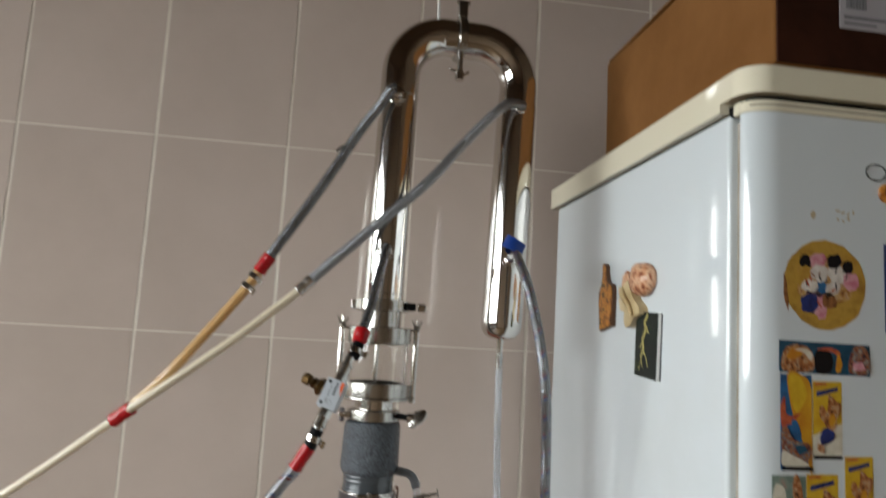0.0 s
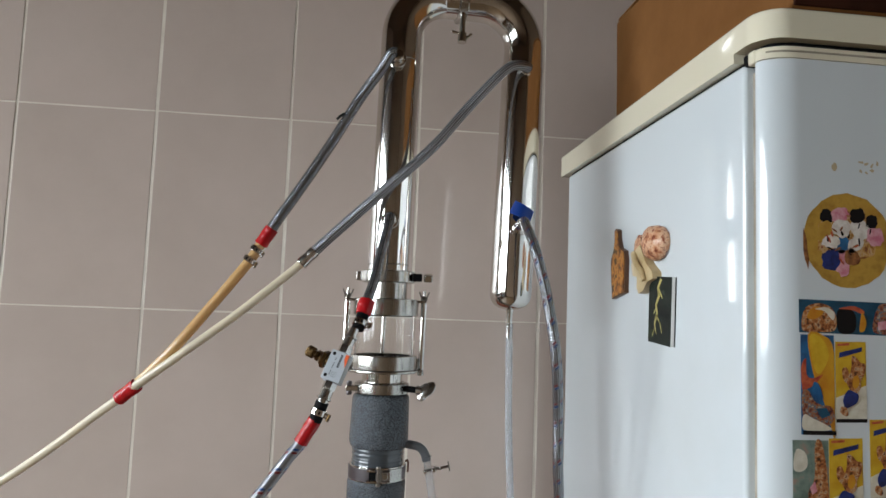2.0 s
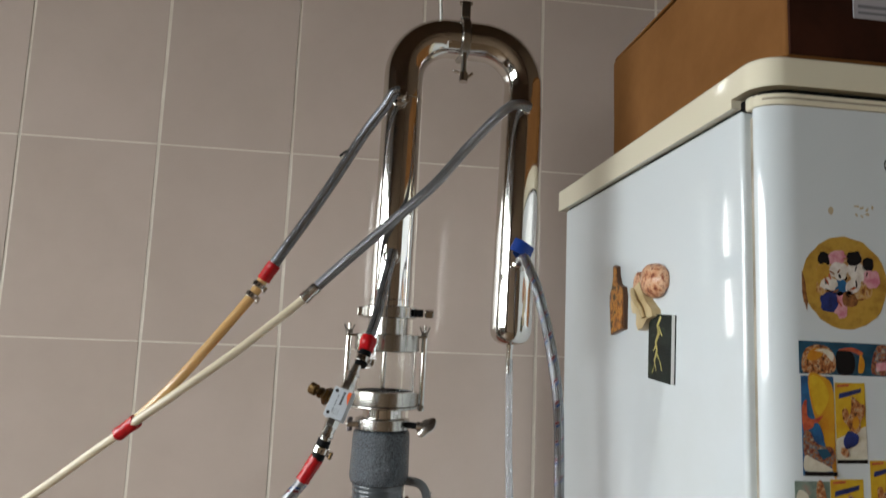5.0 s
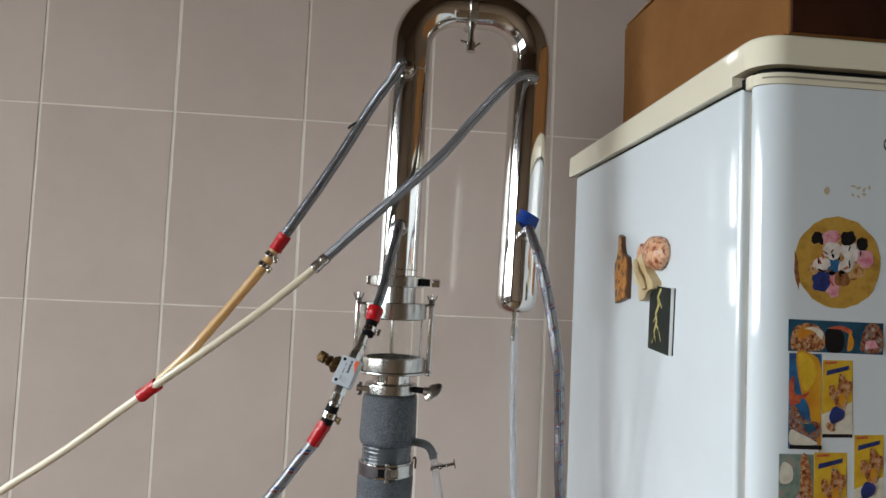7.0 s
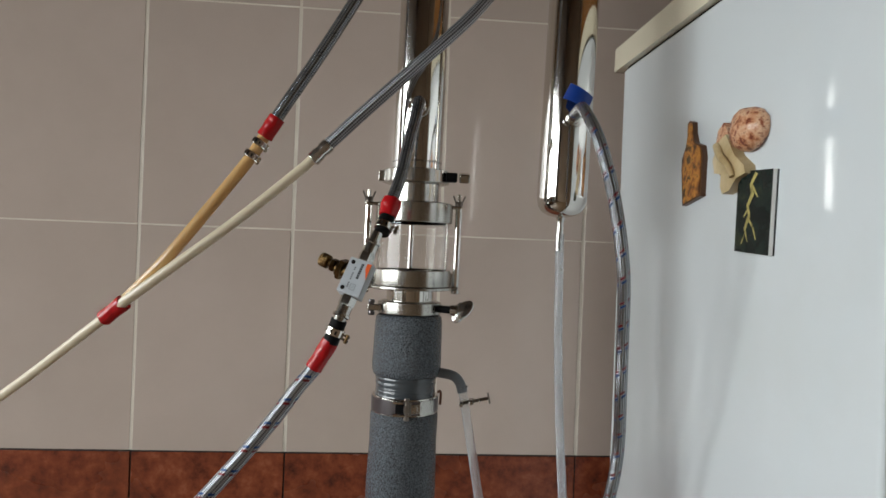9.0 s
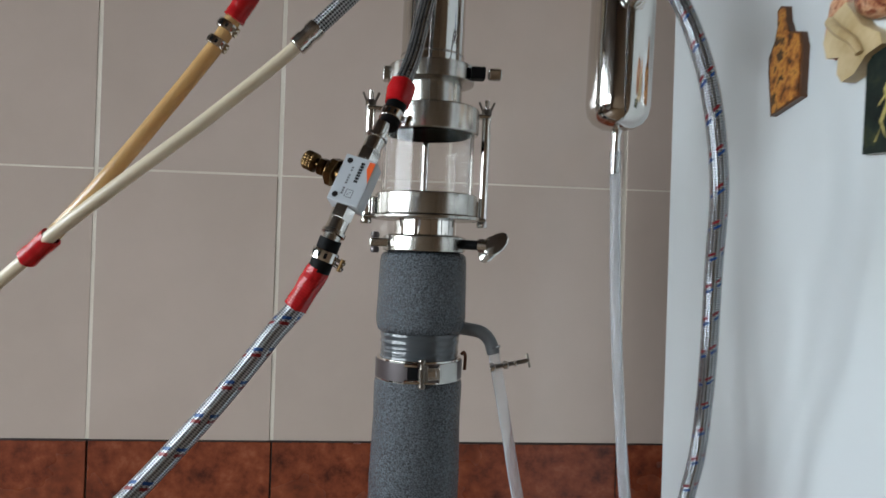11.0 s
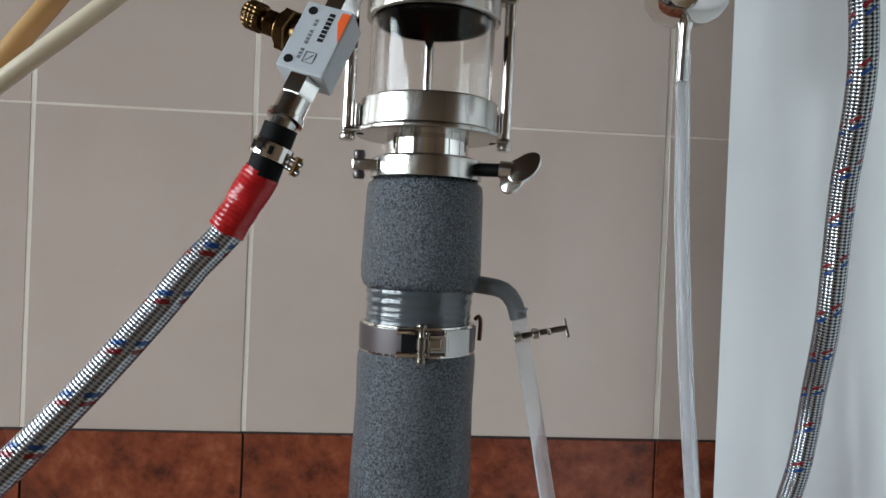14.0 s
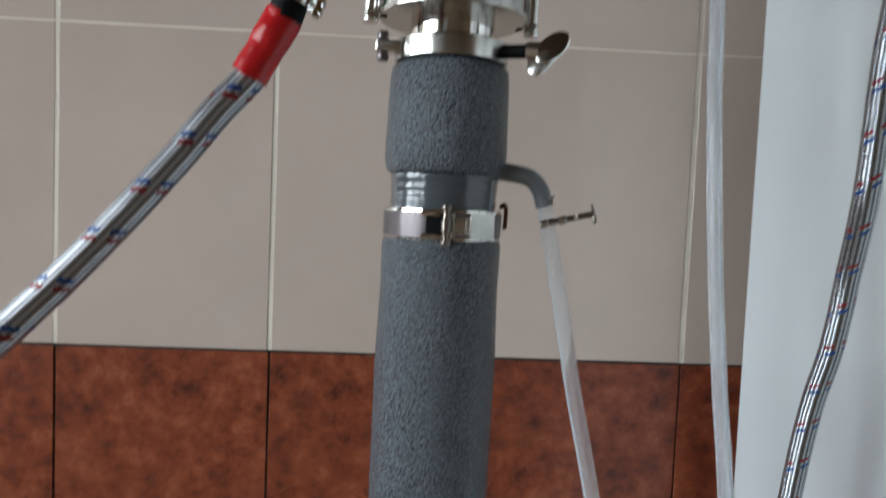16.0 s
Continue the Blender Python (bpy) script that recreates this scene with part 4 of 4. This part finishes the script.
KON = Matrix(((1, 0, 0.0255, KX - 0.0255 * 1.8290), (0, 1, 0, KY), (0, 0, 1, 0), (0, 0, 0, 1)))
dome = [(0.0, 1.5170), (0.006, 1.5172), (0.013, 1.5188), (0.019, 1.5222), (0.0228, 1.5275), (0.0242, 1.5340), (0.0244, 1.5400)]
part("condenser", lathe(dome + [(0.0244, 1.805), (0.0238, 1.807), (PR, 1.8290)], KON, 56), "steel", still, "mirror polished condenser tube with a domed end")
part("spout", lathe([(0, 1.4835), (0.0031, 1.4835), (0.0035, 1.4840), (0.0035, 1.5130), (0.0052, 1.5185), (0, 1.5185)], KON, 20), "steel", still)
for z in (1.5620, 1.8000):
    part("weld_bead", lathe(ring(PR - 0.001, PR + 0.0004, z, z + 0.0016, 0.0004), COL, 56), "brushed", still)

# clamp across the bend
mid = Vector((pa.x, pa.y, zt)) + ev * (L * 0.475)
ym = frame_to(mid - ev * 0.0055, mid + ev * 0.0055)
bc = part("bend_clamp", lathe([(0.0232, 0.0), (0.0262, 0.0), (0.0278, 0.0012), (0.0278, 0.0098), (0.0262, 0.011), (0.0232, 0.011)], ym, 48), "brushed", still, "steel clamp joining the bend")
part("hinge", block(0.0115, 0.008, 0.022, Matrix.Translation(mid + Vector((0, -0.016, 0.0315))), 0.0015), "brushed", bc)
part("hinge_pin", sweep([mid + Vector((-0.008, -0.016, 0.0405)), mid + Vector((0.008, -0.016, 0.0405))], 0.0026, 10), "nickel", bc)
part("screw", sweep([mid + Vector((0, -0.014, -0.022)), mid + Vector((0, -0.0145, -0.056))], 0.0036, 10), "nickel", bc)
wn = sweep([mid + Vector((0, -0.0145, -0.047)), mid + Vector((0, -0.0145, -0.058))], 0.0056, 10)
for q in (-1, 1):
    block(0.0030, 0.004, 0.013, Matrix.Translation(mid + Vector((0.0065 * q, -0.0145, -0.0510 + 0.004 * (q < 0)))) @ Matrix.Rotation(radians(62 * q - 14), 4, "Y"), 0.001, 2, wn)
part("wing_nut", wn, "steel", bc)

# short pipe ends that the hoses sit on
for nm, base, tip in (("upper_port", cax(1.7935, -0.003, -0.020), cax(1.7955, -0.004, -0.040)), ("lower_port", cax(1.6090, -0.002, -0.020), cax(1.6120, -0.003, -0.042)),
                      ("condenser_port", Vector((0.3672, 0.810, 1.7960)), Vector((0.3675, 0.801, 1.7985))), ("condenser_inlet", Vector((0.3622, 0.810, 1.6090)), Vector((0.3620, 0.796, 1.6120)))):
    h = (tip - base).length
    p = part(nm, lathe([(0, 0), (0.0088, 0), (0.0088, h * 0.45), (0.0066, h * 0.5), (0.0066, h - 0.001), (0.0056, h), (0, h)], frame_to(base, tip), 24), "steel", still)
    part("collar", lathe(ring(0.0060, 0.0098, h * 0.30, h * 0.48, 0.0008), frame_to(base, tip), 24), "nickel", p)

# sampling outlet
part("side_outlet", sweep([(0.2380, 0.814, 1.3645), (0.2499, 0.8120, 1.3632), (0.2586, 0.8110, 1.3612), (0.2644, 0.8110, 1.3552), (0.2674, 0.8110, 1.3462)], 0.0048, 16, 0.003), "outlet", still, "grey bent side outlet")

# thermometer in the top of the bend
th = thing("thermometer", (0.262, 0.829, 1.90), "thin white thermometer rod with a black head", "thermometer")
part("stem", sweep([(0.2632, 0.829, 1.9020), (0.2585, 0.829, 2.0150)], 0.0019, 10), "white_plastic", th)
part("head", lathe([(0, 0), (0.0018, 0.0), (0.0050, 0.007), (0.0052, 0.050), (0.0044, 0.055), (0, 0.056)], frame_to((0.2587, 0.829, 2.0110), (0.2565, 0.829, 2.067)), 14), "black", th)


# ---- hoses ----
def wrap(name, a, b, r, mat, parent, label="", fold=0.0006):
    """Tape wound round a hose from a to b."""
    h = (Vector(b) - Vector(a)).length
    prof = [(r * 0.8, 0), (r, 0.0004)]
    n = int(h / 0.00045)
    for k in range(1, n):
        z = h * k / n
        prof.append((r + fold * (0.5 + 0.35 * math.sin(z * 300 + r * 900)) + 0.00006 * math.sin(z * 3600), z))
    prof += [(r, h - 0.0004), (r * 0.8, h)]
    bm = lathe(prof, frame_to(a, b), 24)
    for v in bm.verts:
        v.co += Vector((1, 1, 1)) * 0.0005 * noise.noise(v.co * 200)
    return part(name, bm, mat, parent, label)


def screw_clip(a, d, r, parent, ear):
    """A small hose clip round the line at a with direction d."""
    a, d, ear = Vector(a), Vector(d).normalized(), Vector(ear).normalized()
    c = part("hose_clip", lathe(ring(r - 0.0008, r + 0.0008, -0.0030, 0.0030, 0.0004), frame_to(a, a + d), 24), "steel", parent, "small steel hose clip")
    front = Vector((0, -1, 0))
    front = (front - d * front.dot(d)).normalized()
    for turn in (-52, -22, 8):
        out = Matrix.Rotation(radians(turn), 3, d) @ front
        x = d.cross(out)
        at = a + out * (r + 0.0007)
        slot = Matrix(((x.x, d.x, out.x, at.x), (x.y, d.y, out.y, at.y), (x.z, d.z, out.z, at.z), (0, 0, 0, 1)))
        part("clip_slot", block(0.0016, 0.0030, 0.0005, slot, 0.0001, 1), "black", c)
    for q in (-0.0016, 0.0016):
        part("clip_ear", sweep([a + d * q + ear * r * 0.7, a + d * q + ear * (r + 0.006)], 0.0011, 8), "nickel", c)
    part("clip_screw", sweep([a - d * 0.0035 + ear * (r + 0.0042), a + d * 0.0035 + ear * (r + 0.0042)], 0.0014, 8), "brass", c)
    return c


ha = thing("cooling_hose", (0.21, 0.78, 1.797), "grey steel braided hose ending in red tape", "hose")
PA = [(0.2130, 0.7775, 1.7975), (0.2072, 0.7780, 1.7960), (0.1996, 0.7875, 1.7840), (0.1759, 0.8008, 1.7510), (0.1491, 0.8040, 1.7030), (0.1209, 0.8027, 1.6540), (0.0909, 0.8013, 1.6050), (0.0748, 0.8021, 1.5780)]
part("braid", sweep(PA, 0.0060, 20), "braid_dark", ha)
wrap("red_tape", (0.0858, 0.8018, 1.5965), (0.0745, 0.8022, 1.5775), 0.0072, "red_tape", ha, "glossy red tape")
part("wire_tie", sweep([(0.1505, 0.797, 1.7225), (0.1575, 0.7985, 1.7295), (0.1640, 0.802, 1.7280)], 0.0016, 8), "black", ha)
ta = thing("amber_tube", (0.0, 0.81, 1.50), "amber translucent silicone tube with two steel clips", "tube")
part("tube", sweep([(0.0760, 0.8025, 1.5810), (0.0620, 0.8035, 1.5575), (0.0240, 0.8070, 1.5070), (-0.0130, 0.8090, 1.4600), (-0.0480, 0.8190, 1.4240)], 0.0056, 18), "amber_tube", ta)
for p in ((0.0708, 0.8028, 1.5722), (0.0640, 0.8033, 1.5608)):
    screw_clip(p, (0.0075, 0, 0.0125), 0.0068, ta, (0.6, -0.55, -0.5))

hb = thing("condenser_hose", (0.366, 0.80, 1.80), "grey steel braided hose with a nickel ferrule", "hose")
PB = [(0.3690, 0.7985, 1.7995), (0.3551, 0.7906, 1.7990), (0.3370, 0.7883, 1.7890), (0.2956, 0.7933, 1.7420), (0.2586, 0.7874, 1.6950), (0.2112, 0.7876, 1.6480), (0.1613, 0.7912, 1.6000), (0.1307, 0.7923, 1.5690)]
part("braid", sweep(PB, 0.0058, 20), "braid_plain", hb)
part("ferrule", lathe([(0.005, 0), (0.0060, 0), (0.0068, 0.001), (0.0068, 0.007), (0.0062, 0.0075), (0.0062, 0.012), (0.0068, 0.0125), (0.0068, 0.020), (0.0060, 0.021), (0.0045, 0.021)], frame_to((0.1345, 0.7921, 1.5730), (0.1190, 0.7930, 1.5570)), 24), "nickel", hb)
tb = thing("cream_tube", (0.03, 0.80, 1.48), "cream silicone tube running down to the tape joint", "tube")
part("tube", sweep([(0.1225, 0.7928, 1.5610), (0.1060, 0.7935, 1.5455), (0.0560, 0.7950, 1.5020), (-0.0030, 0.8010, 1.4555), (-0.0480, 0.8125, 1.4215), (-0.0600, 0.8200, 1.4120), (-0.0900, 0.8330, 1.3895), (-0.1680, 0.8640, 1.3300), (-0.30, 0.90, 1.235), (-0.52, 0.95, 1.05), (-0.75, 0.98, 0.60), (-0.80, 0.98, 0.01)], 0.0046, 18), "cream_tube", tb)
wrap("red_tape", (-0.0485, 0.8160, 1.4215), (-0.0695, 0.8250, 1.4050), 0.0072, "red_tape", tb, "red tape joining the two tubes")

hc = thing("water_hose", (0.362, 0.79, 1.612), "steel braided water hose with red and blue threads", "hose")
PC = [(0.3620, 0.7960, 1.6125), (0.3625, 0.7780, 1.6155), (0.3596, 0.7538, 1.6080), (0.3628, 0.7199, 1.5770), (0.3706, 0.6976, 1.5250), (0.3819, 0.7029, 1.4680), (0.3916, 0.7263, 1.4120), (0.3965, 0.7394, 1.3580), (0.4037, 0.7588, 1.3200), (0.4044, 0.7679, 1.2850), (0.3981, 0.7842, 1.2000), (0.3750, 0.8000, 0.9000), (0.3600, 0.8000, 0.4000), (0.3500, 0.8000, 0.0100)]
part("braid", sweep(PC, 0.0055, 24), "braid", hc)
bt = block(0.026, 0.0012, 0.0150, Matrix.Translation((0.3620, 0.7800, 1.6270)) @ Matrix.Rotation(radians(24), 4, "Y"), 0.0004)
bmesh.ops.subdivide_edges(bt, edges=[e for e in bt.edges if e.calc_length() > 0.02], cuts=5)
for v in bt.verts:
    v.co.y += 0.010 * ((v.co.x - 0.360) / 0.014) ** 2 * 0.6
part("blue_tape", bt, "blue_tape", hc, "scrap of blue tape on the joint")

hd = thing("valve_hose", (0.21, 0.776, 1.61), "thin steel braided hose ending in red tape", "hose")
PD = [(0.2145, 0.7775, 1.6130), (0.2135, 0.7720, 1.6110), (0.2110, 0.7640, 1.5960), (0.2055, 0.7540, 1.5720), (0.1990, 0.7370, 1.5400), (0.1920, 0.7245, 1.5180)]
part("braid", sweep(PD, 0.0052, 20), "braid_dark", hd)
wrap("red_tape", (0.1930, 0.7264, 1.5205), (0.1895, 0.7203, 1.5060), 0.0070, "red_tape", hd, "glossy red tape", 0.0016)
part("rubber_end", sweep([(0.1897, 0.7205, 1.5068), (0.1850, 0.7125, 1.4920)], 0.0062, 16), "black", hd)
screw_clip((0.1868, 0.7155, 1.4975), (0.004, 0.006, 0.0115), 0.0066, hd, (0.9, -0.35, -0.2))

# needle valve
V0, V1 = Vector((0.1590, 0.6905, 1.4230)), Vector((0.1850, 0.7100, 1.4900))
vz = (V1 - V0).normalized()
vx = Vector((0.93, -0.02, -0.36))
vx = (vx - vz * vx.dot(vz)).normalized()
vy = vz.cross(vx)
VC = Vector((0.1672, 0.6985, 1.4555))
VT = Matrix(((vx.x, vy.x, vz.x, VC.x), (vx.y, vy.y, vz.y, VC.y), (vx.z, vy.z, vz.z, VC.z), (0, 0, 0, 1))) @ Matrix.Rotation(radians(-16), 4, "Z")
valve = thing("needle_valve", VC, "grey block needle valve with a knurled brass knob", "valve")
part("block", block(0.0190, 0.0125, 0.0290, VT, 0.0007), "valve_grey", valve)
yf = -0.00625
FACE = VT @ Matrix.Translation((0, yf, 0)) @ Matrix.Rotation(radians(90), 4, "X")       # x across, y along, z out of its face
part("orange_field", plate([(0.0075, 0.0132), (0.0075, 0.0005), (0.0040, 0.0085), (0.0040, 0.0132)], 0.0002, FACE @ Matrix.Translation((0.0014, -0.0002, 0))), "orange", valve, "orange printed corner")
for x, y, w, h in ((0.0022, 0.0055, 0.0022, 0.0130),):
    for k in range(7):
        part("print_bar", plate([(x - w / 2, y - h / 2 + k * h / 7), (x + w / 2, y - h / 2 + k * h / 7), (x + w / 2, y - h / 2 + (k + 0.72) * h / 7), (x - w / 2, y - h / 2 + (k + 0.72) * h / 7)], 0.0002, FACE), "ink", valve)
for k in range(11):
    if k in (3, 8):
        continue
    part("print_bar", plate([(-0.0031, -0.0095 + k * 0.0016), (-0.0019, -0.0095 + k * 0.0016), (-0.0019, -0.0084 + k * 0.0016), (-0.0031, -0.0084 + k * 0.0016)], 0.0002, FACE), "print_grey", valve)
for a, b in (((-0.0005, -0.0105), (-0.0005, -0.0060)), ((0.0035, -0.0105), (0.0035, -0.0060)), ((-0.0005, -0.0105), (0.0035, -0.0105)), ((-0.0005, -0.0060), (0.0035, -0.0060)), ((0.0005, -0.0095), (0.0025, -0.0070))):
    part("symbol_line", sweep([FACE @ Vector((*a, 0.0001)), FACE @ Vector((*b, 0.0001))], 0.00016, 5), "print_grey", valve)
for p in ((-0.0058, 0.0108), (-0.0058, -0.0108)):
    part("screw_hole", lathe([(0, 0), (0.0017, 0), (0.0017, 0.0003), (0, 0.0003)], FACE @ Matrix.Translation((*p, 0)), 16), "ink", valve)


def hexnut(r, h, m):
    return lathe([(0, 0), (r * 0.9, 0), (r, h * 0.12), (r, h * 0.88), (r * 0.9, h), (0, h)], m, 6)


LOW = VT @ Matrix.Translation((0.0006, 0, -0.01425)) @ Matrix.Rotation(radians(180), 4, "X")
TOP = VT @ Matrix.Translation((0.0004, 0, 0.01425))
fit_l = part("lower_fitting", hexnut(0.0066, 0.0085, LOW), "nickel", valve, "nickel plated hose fitting")
part("collar", lathe([(0, 0.0085), (0.0057, 0.0085), (0.0057, 0.0150), (0.0068, 0.0156), (0.0068, 0.0176), (0.0050, 0.0182), (0.0045, 0.0240), (0, 0.0240)], LOW, 24), "nickel", fit_l)
fit_u = part("upper_fitting", hexnut(0.0066, 0.0085, TOP), "nickel", valve, "nickel plated hose fitting")
part("collar", lathe([(0, 0.0085), (0.0056, 0.0085), (0.0056, 0.0160), (0.0067, 0.0166), (0.0067, 0.0186), (0.0048, 0.0192), (0.0045, 0.0270), (0, 0.0270)], TOP, 24), "nickel", fit_u)
KN = VT @ Matrix.Translation((-0.0094, 0, 0.0030)) @ Matrix.Rotation(radians(-90), 4, "Y") @ Matrix.Rotation(radians(8), 4, "Y")
kn = part("brass_stem", lathe([(0, -0.001), (0.0058, -0.001), (0.0058, 0.0025), (0.0034, 0.0030), (0.0034, 0.0190), (0, 0.0190)], KN, 20), "brass", valve, "aged brass stem with lock nuts")
part("lock_nut", hexnut(0.0088, 0.0046, KN @ Matrix.Translation((0, 0, 0.0025))), "brass", kn)
part("washer", lathe(ring(0.0030, 0.0070, 0.0071, 0.0084, 0.0004), KN, 24), "brass", kn)
part("lock_nut", hexnut(0.0054, 0.0042, KN @ Matrix.Translation((0, 0, 0.0104))), "brass", kn)
prof = [(0, 0.0166), (0.0046, 0.0166), (0.0056, 0.0173)] + [(0.0056, 0.0173 + 0.0064 * k / 12) for k in range(1, 13)] + [(0.0048, 0.0246), (0.0030, 0.0246), (0.0028, 0.0238), (0, 0.0238)]
knurl = lathe(prof, KN, 66)
ki = KN.inverted()
for v in knurl.verts:
    q = ki @ v.co
    rr = math.hypot(q.x, q.y)
    if rr > 0.0053 and 0.0170 < q.z < 0.0240:
        a = math.atan2(q.y, q.x)
        f = 1 - 0.08 * (math.sin(a * 11 + q.z * 4200) * math.sin(a * 11 - q.z * 4200) > 0)
        v.co = KN @ Vector((q.x * f, q.y * f, q.z))
part("knob", knurl, "brass", kn, "knurled brass knob")

# hose below the valve
he = thing("feed_hose", (0.15, 0.69, 1.41), "thick steel braided hose with red and blue threads", "hose")
PE = [(0.1430, 0.6922, 1.3976), (0.1389, 0.6918, 1.3874), (0.1282, 0.6890, 1.3745), (0.1172, 0.6860, 1.3590), (0.1048, 0.6815, 1.3424), (0.0921, 0.6774, 1.3264), (0.0776, 0.6730, 1.3094), (0.0643, 0.6675, 1.2944), (0.0508, 0.6602, 1.2804), (0.0210, 0.6447, 1.2534), (-0.0517, 0.6098, 1.1900), (-0.1800, 0.5500, 1.0000), (-0.2600, 0.5200, 0.5000), (-0.2800, 0.5200, 0.0100)]
part("braid", sweep(PE, 0.0056, 24), "braid_bright", he)
low_end = LOW @ Vector((0, 0, 0.0200))
part("rubber_end", sweep([low_end, Vector((0.1495, 0.6900, 1.4065))], 0.0062, 16), "black", he)
cm = (low_end + Vector((0.1495, 0.6900, 1.4065))) / 2
screw_clip(cm, (0.0045, 0, 0.0115), 0.0067, he, (0.85, -0.25, -0.5))
wrap("red_tape", (0.1500, 0.6905, 1.4085), (0.1372, 0.6915, 1.3862), 0.0064, "red_tape", he, "glossy red tape", 0.0005)

# drip tube under the condenser
def hose_wall(pts, r, r_in, seg=18):
    """A hollow tube: an outer and an inner skin, joined at both ends."""
    bm = sweep(pts, r, seg, caps=False)
    bm.verts.ensure_lookup_table()
    n = len(bm.verts)
    sweep(pts, r_in, seg, bm=bm, caps=False)
    bm.verts.ensure_lookup_table()
    total = len(bm.verts)
    for a, b in ((0, n), (n - seg, total - seg)):
        for k in range(seg):
            q = (k + 1) % seg
            bm.faces.new((bm.verts[a + k], bm.verts[a + q], bm.verts[b + q], bm.verts[b + k]))
    return bm


dt = thing("drip_tube", (0.3600, 0.826, 1.50), "clear silicone tube hanging from the condenser spout", "tube")
part("tube", hose_wall([(0.3602, 0.8260, 1.4833), (0.3602, 0.8252, 1.4750), (0.3602, 0.8230, 1.4520), (0.3600, 0.8200, 1.4190), (0.3604, 0.8170, 1.3860), (0.3624, 0.8100, 1.3190), (0.3660, 0.8030, 1.2530), (0.3695, 0.7960, 1.20), (0.3720, 0.7920, 1.14), (0.378, 0.78, 0.90), (0.40, 0.75, 0.40), (0.42, 0.74, 0.01)], 0.0042, 0.0029), "silicone", dt)
part("tube_end", hose_wall([(0.3599, 0.8260, 1.5010), (0.3600, 0.8260, 1.4920), (0.3602, 0.8260, 1.4834)], 0.0043, 0.0036), "clear_silicone", dt, "stretched clear end of the tube over the spout")

# sampling tube with its pinch clamp
stb = thing("sampling_tube", (0.2675, 0.811, 1.35), "milky silicone tube hanging from the side outlet", "tube")
part("tube", sweep([(0.2674, 0.8110, 1.3512), (0.2690, 0.8110, 1.3387), (0.2724, 0.8080, 1.3207), (0.2784, 0.8020, 1.2867), (0.2849, 0.7985, 1.2507), (0.2964, 0.7965, 1.1987), (0.3060, 0.7945, 1.1500), (0.3180, 0.7920, 1.0800), (0.33, 0.79, 0.95), (0.335, 0.78, 0.40), (0.335, 0.78, 0.01)], 0.0042, 16), "silicone", stb)
part("tube_end", lathe(ring(0.0040, 0.0052, 0, 0.0014, 0.0004), frame_to((0.2676, 0.8110, 1.3500), (0.2668, 0.8110, 1.3540)), 18), "silicone", stb, "cut end of the tube")
pc = thing("pinch_clamp", (0.2680, 0.805, 1.339), "small nickel screw pinch clamp on the tube", "clamp")
a, b = Vector((0.2668, 0.8030, 1.3373)), Vector((0.2914, 0.7990, 1.3434))
part("screw", sweep([a, b], 0.0016, 10), "dark_nickel", pc)
m = frame_to(a, b)
for z in (-0.0008, 0.0088):
    part("jaw", block(0.0112, 0.0046, 0.0028, m @ Matrix.Translation((0, 0, z)), 0.0007), "dark_nickel", pc)
    for q in (-0.0048, 0.0048):
        part("jaw_end", lathe(rounded(0.0022, -0.0020, 0.0020, 0.0006), m @ Matrix.Translation((q, 0, z)), 12), "nickel", pc)
part("guide", block(0.0085, 0.0034, 0.0018, m @ Matrix.Translation((0, 0, 0.0158)), 0.0005), "nickel", pc)
for q in (-0.0030, 0.0030):
    part("post", sweep([m @ Vector((q, 0, -0.001)), m @ Vector((q, 0, 0.0165))], 0.0009, 8), "dark_nickel", pc)
part("head", block(0.0105, 0.0022, 0.0018, m @ Matrix.Translation((0, 0, 0.0252)) @ Matrix.Rotation(radians(70), 4, "Z"), 0.0006), "dark_nickel", pc)

# ---- wall tiles ----
def tile_mesh(w, h, mat, name):
    me = finish(block(w, 0.008, h, Matrix.Translation((0, 0.004, 0)), 0.0004, 2), mat, name)
    return me


beige = tile_mesh(TW - 0.0044, TH - 0.0022, "tile_beige", "beige_tile")
rust = tile_mesh(TW - 0.0020, TH - 0.0026, "tile_rust", "rust_tile")
jit = random.Random(11)
for i in range(-14, 7):
    for j in range(-4, 7):
        x, z = X0 + (i + 0.5) * TW, Z0 + (j + 0.5) * TH
        if x - TW / 2 < ROOM_L - 0.02 or x + TW / 2 > ROOM_R + 0.1 or z + TH / 2 > ROOM_H + 0.15:
            continue
        ob = new("tile", beige if j >= 0 else rust)
        ob.parent = wall_n
        ob.location = (x + jit.uniform(-0.0004, 0.0004), jit.uniform(-0.0003, 0.0003), z + jit.uniform(-0.0003, 0.0003))
        ob.rotation_euler = (jit.uniform(-0.0004, 0.0004), 0, jit.uniform(-0.0004, 0.0004))
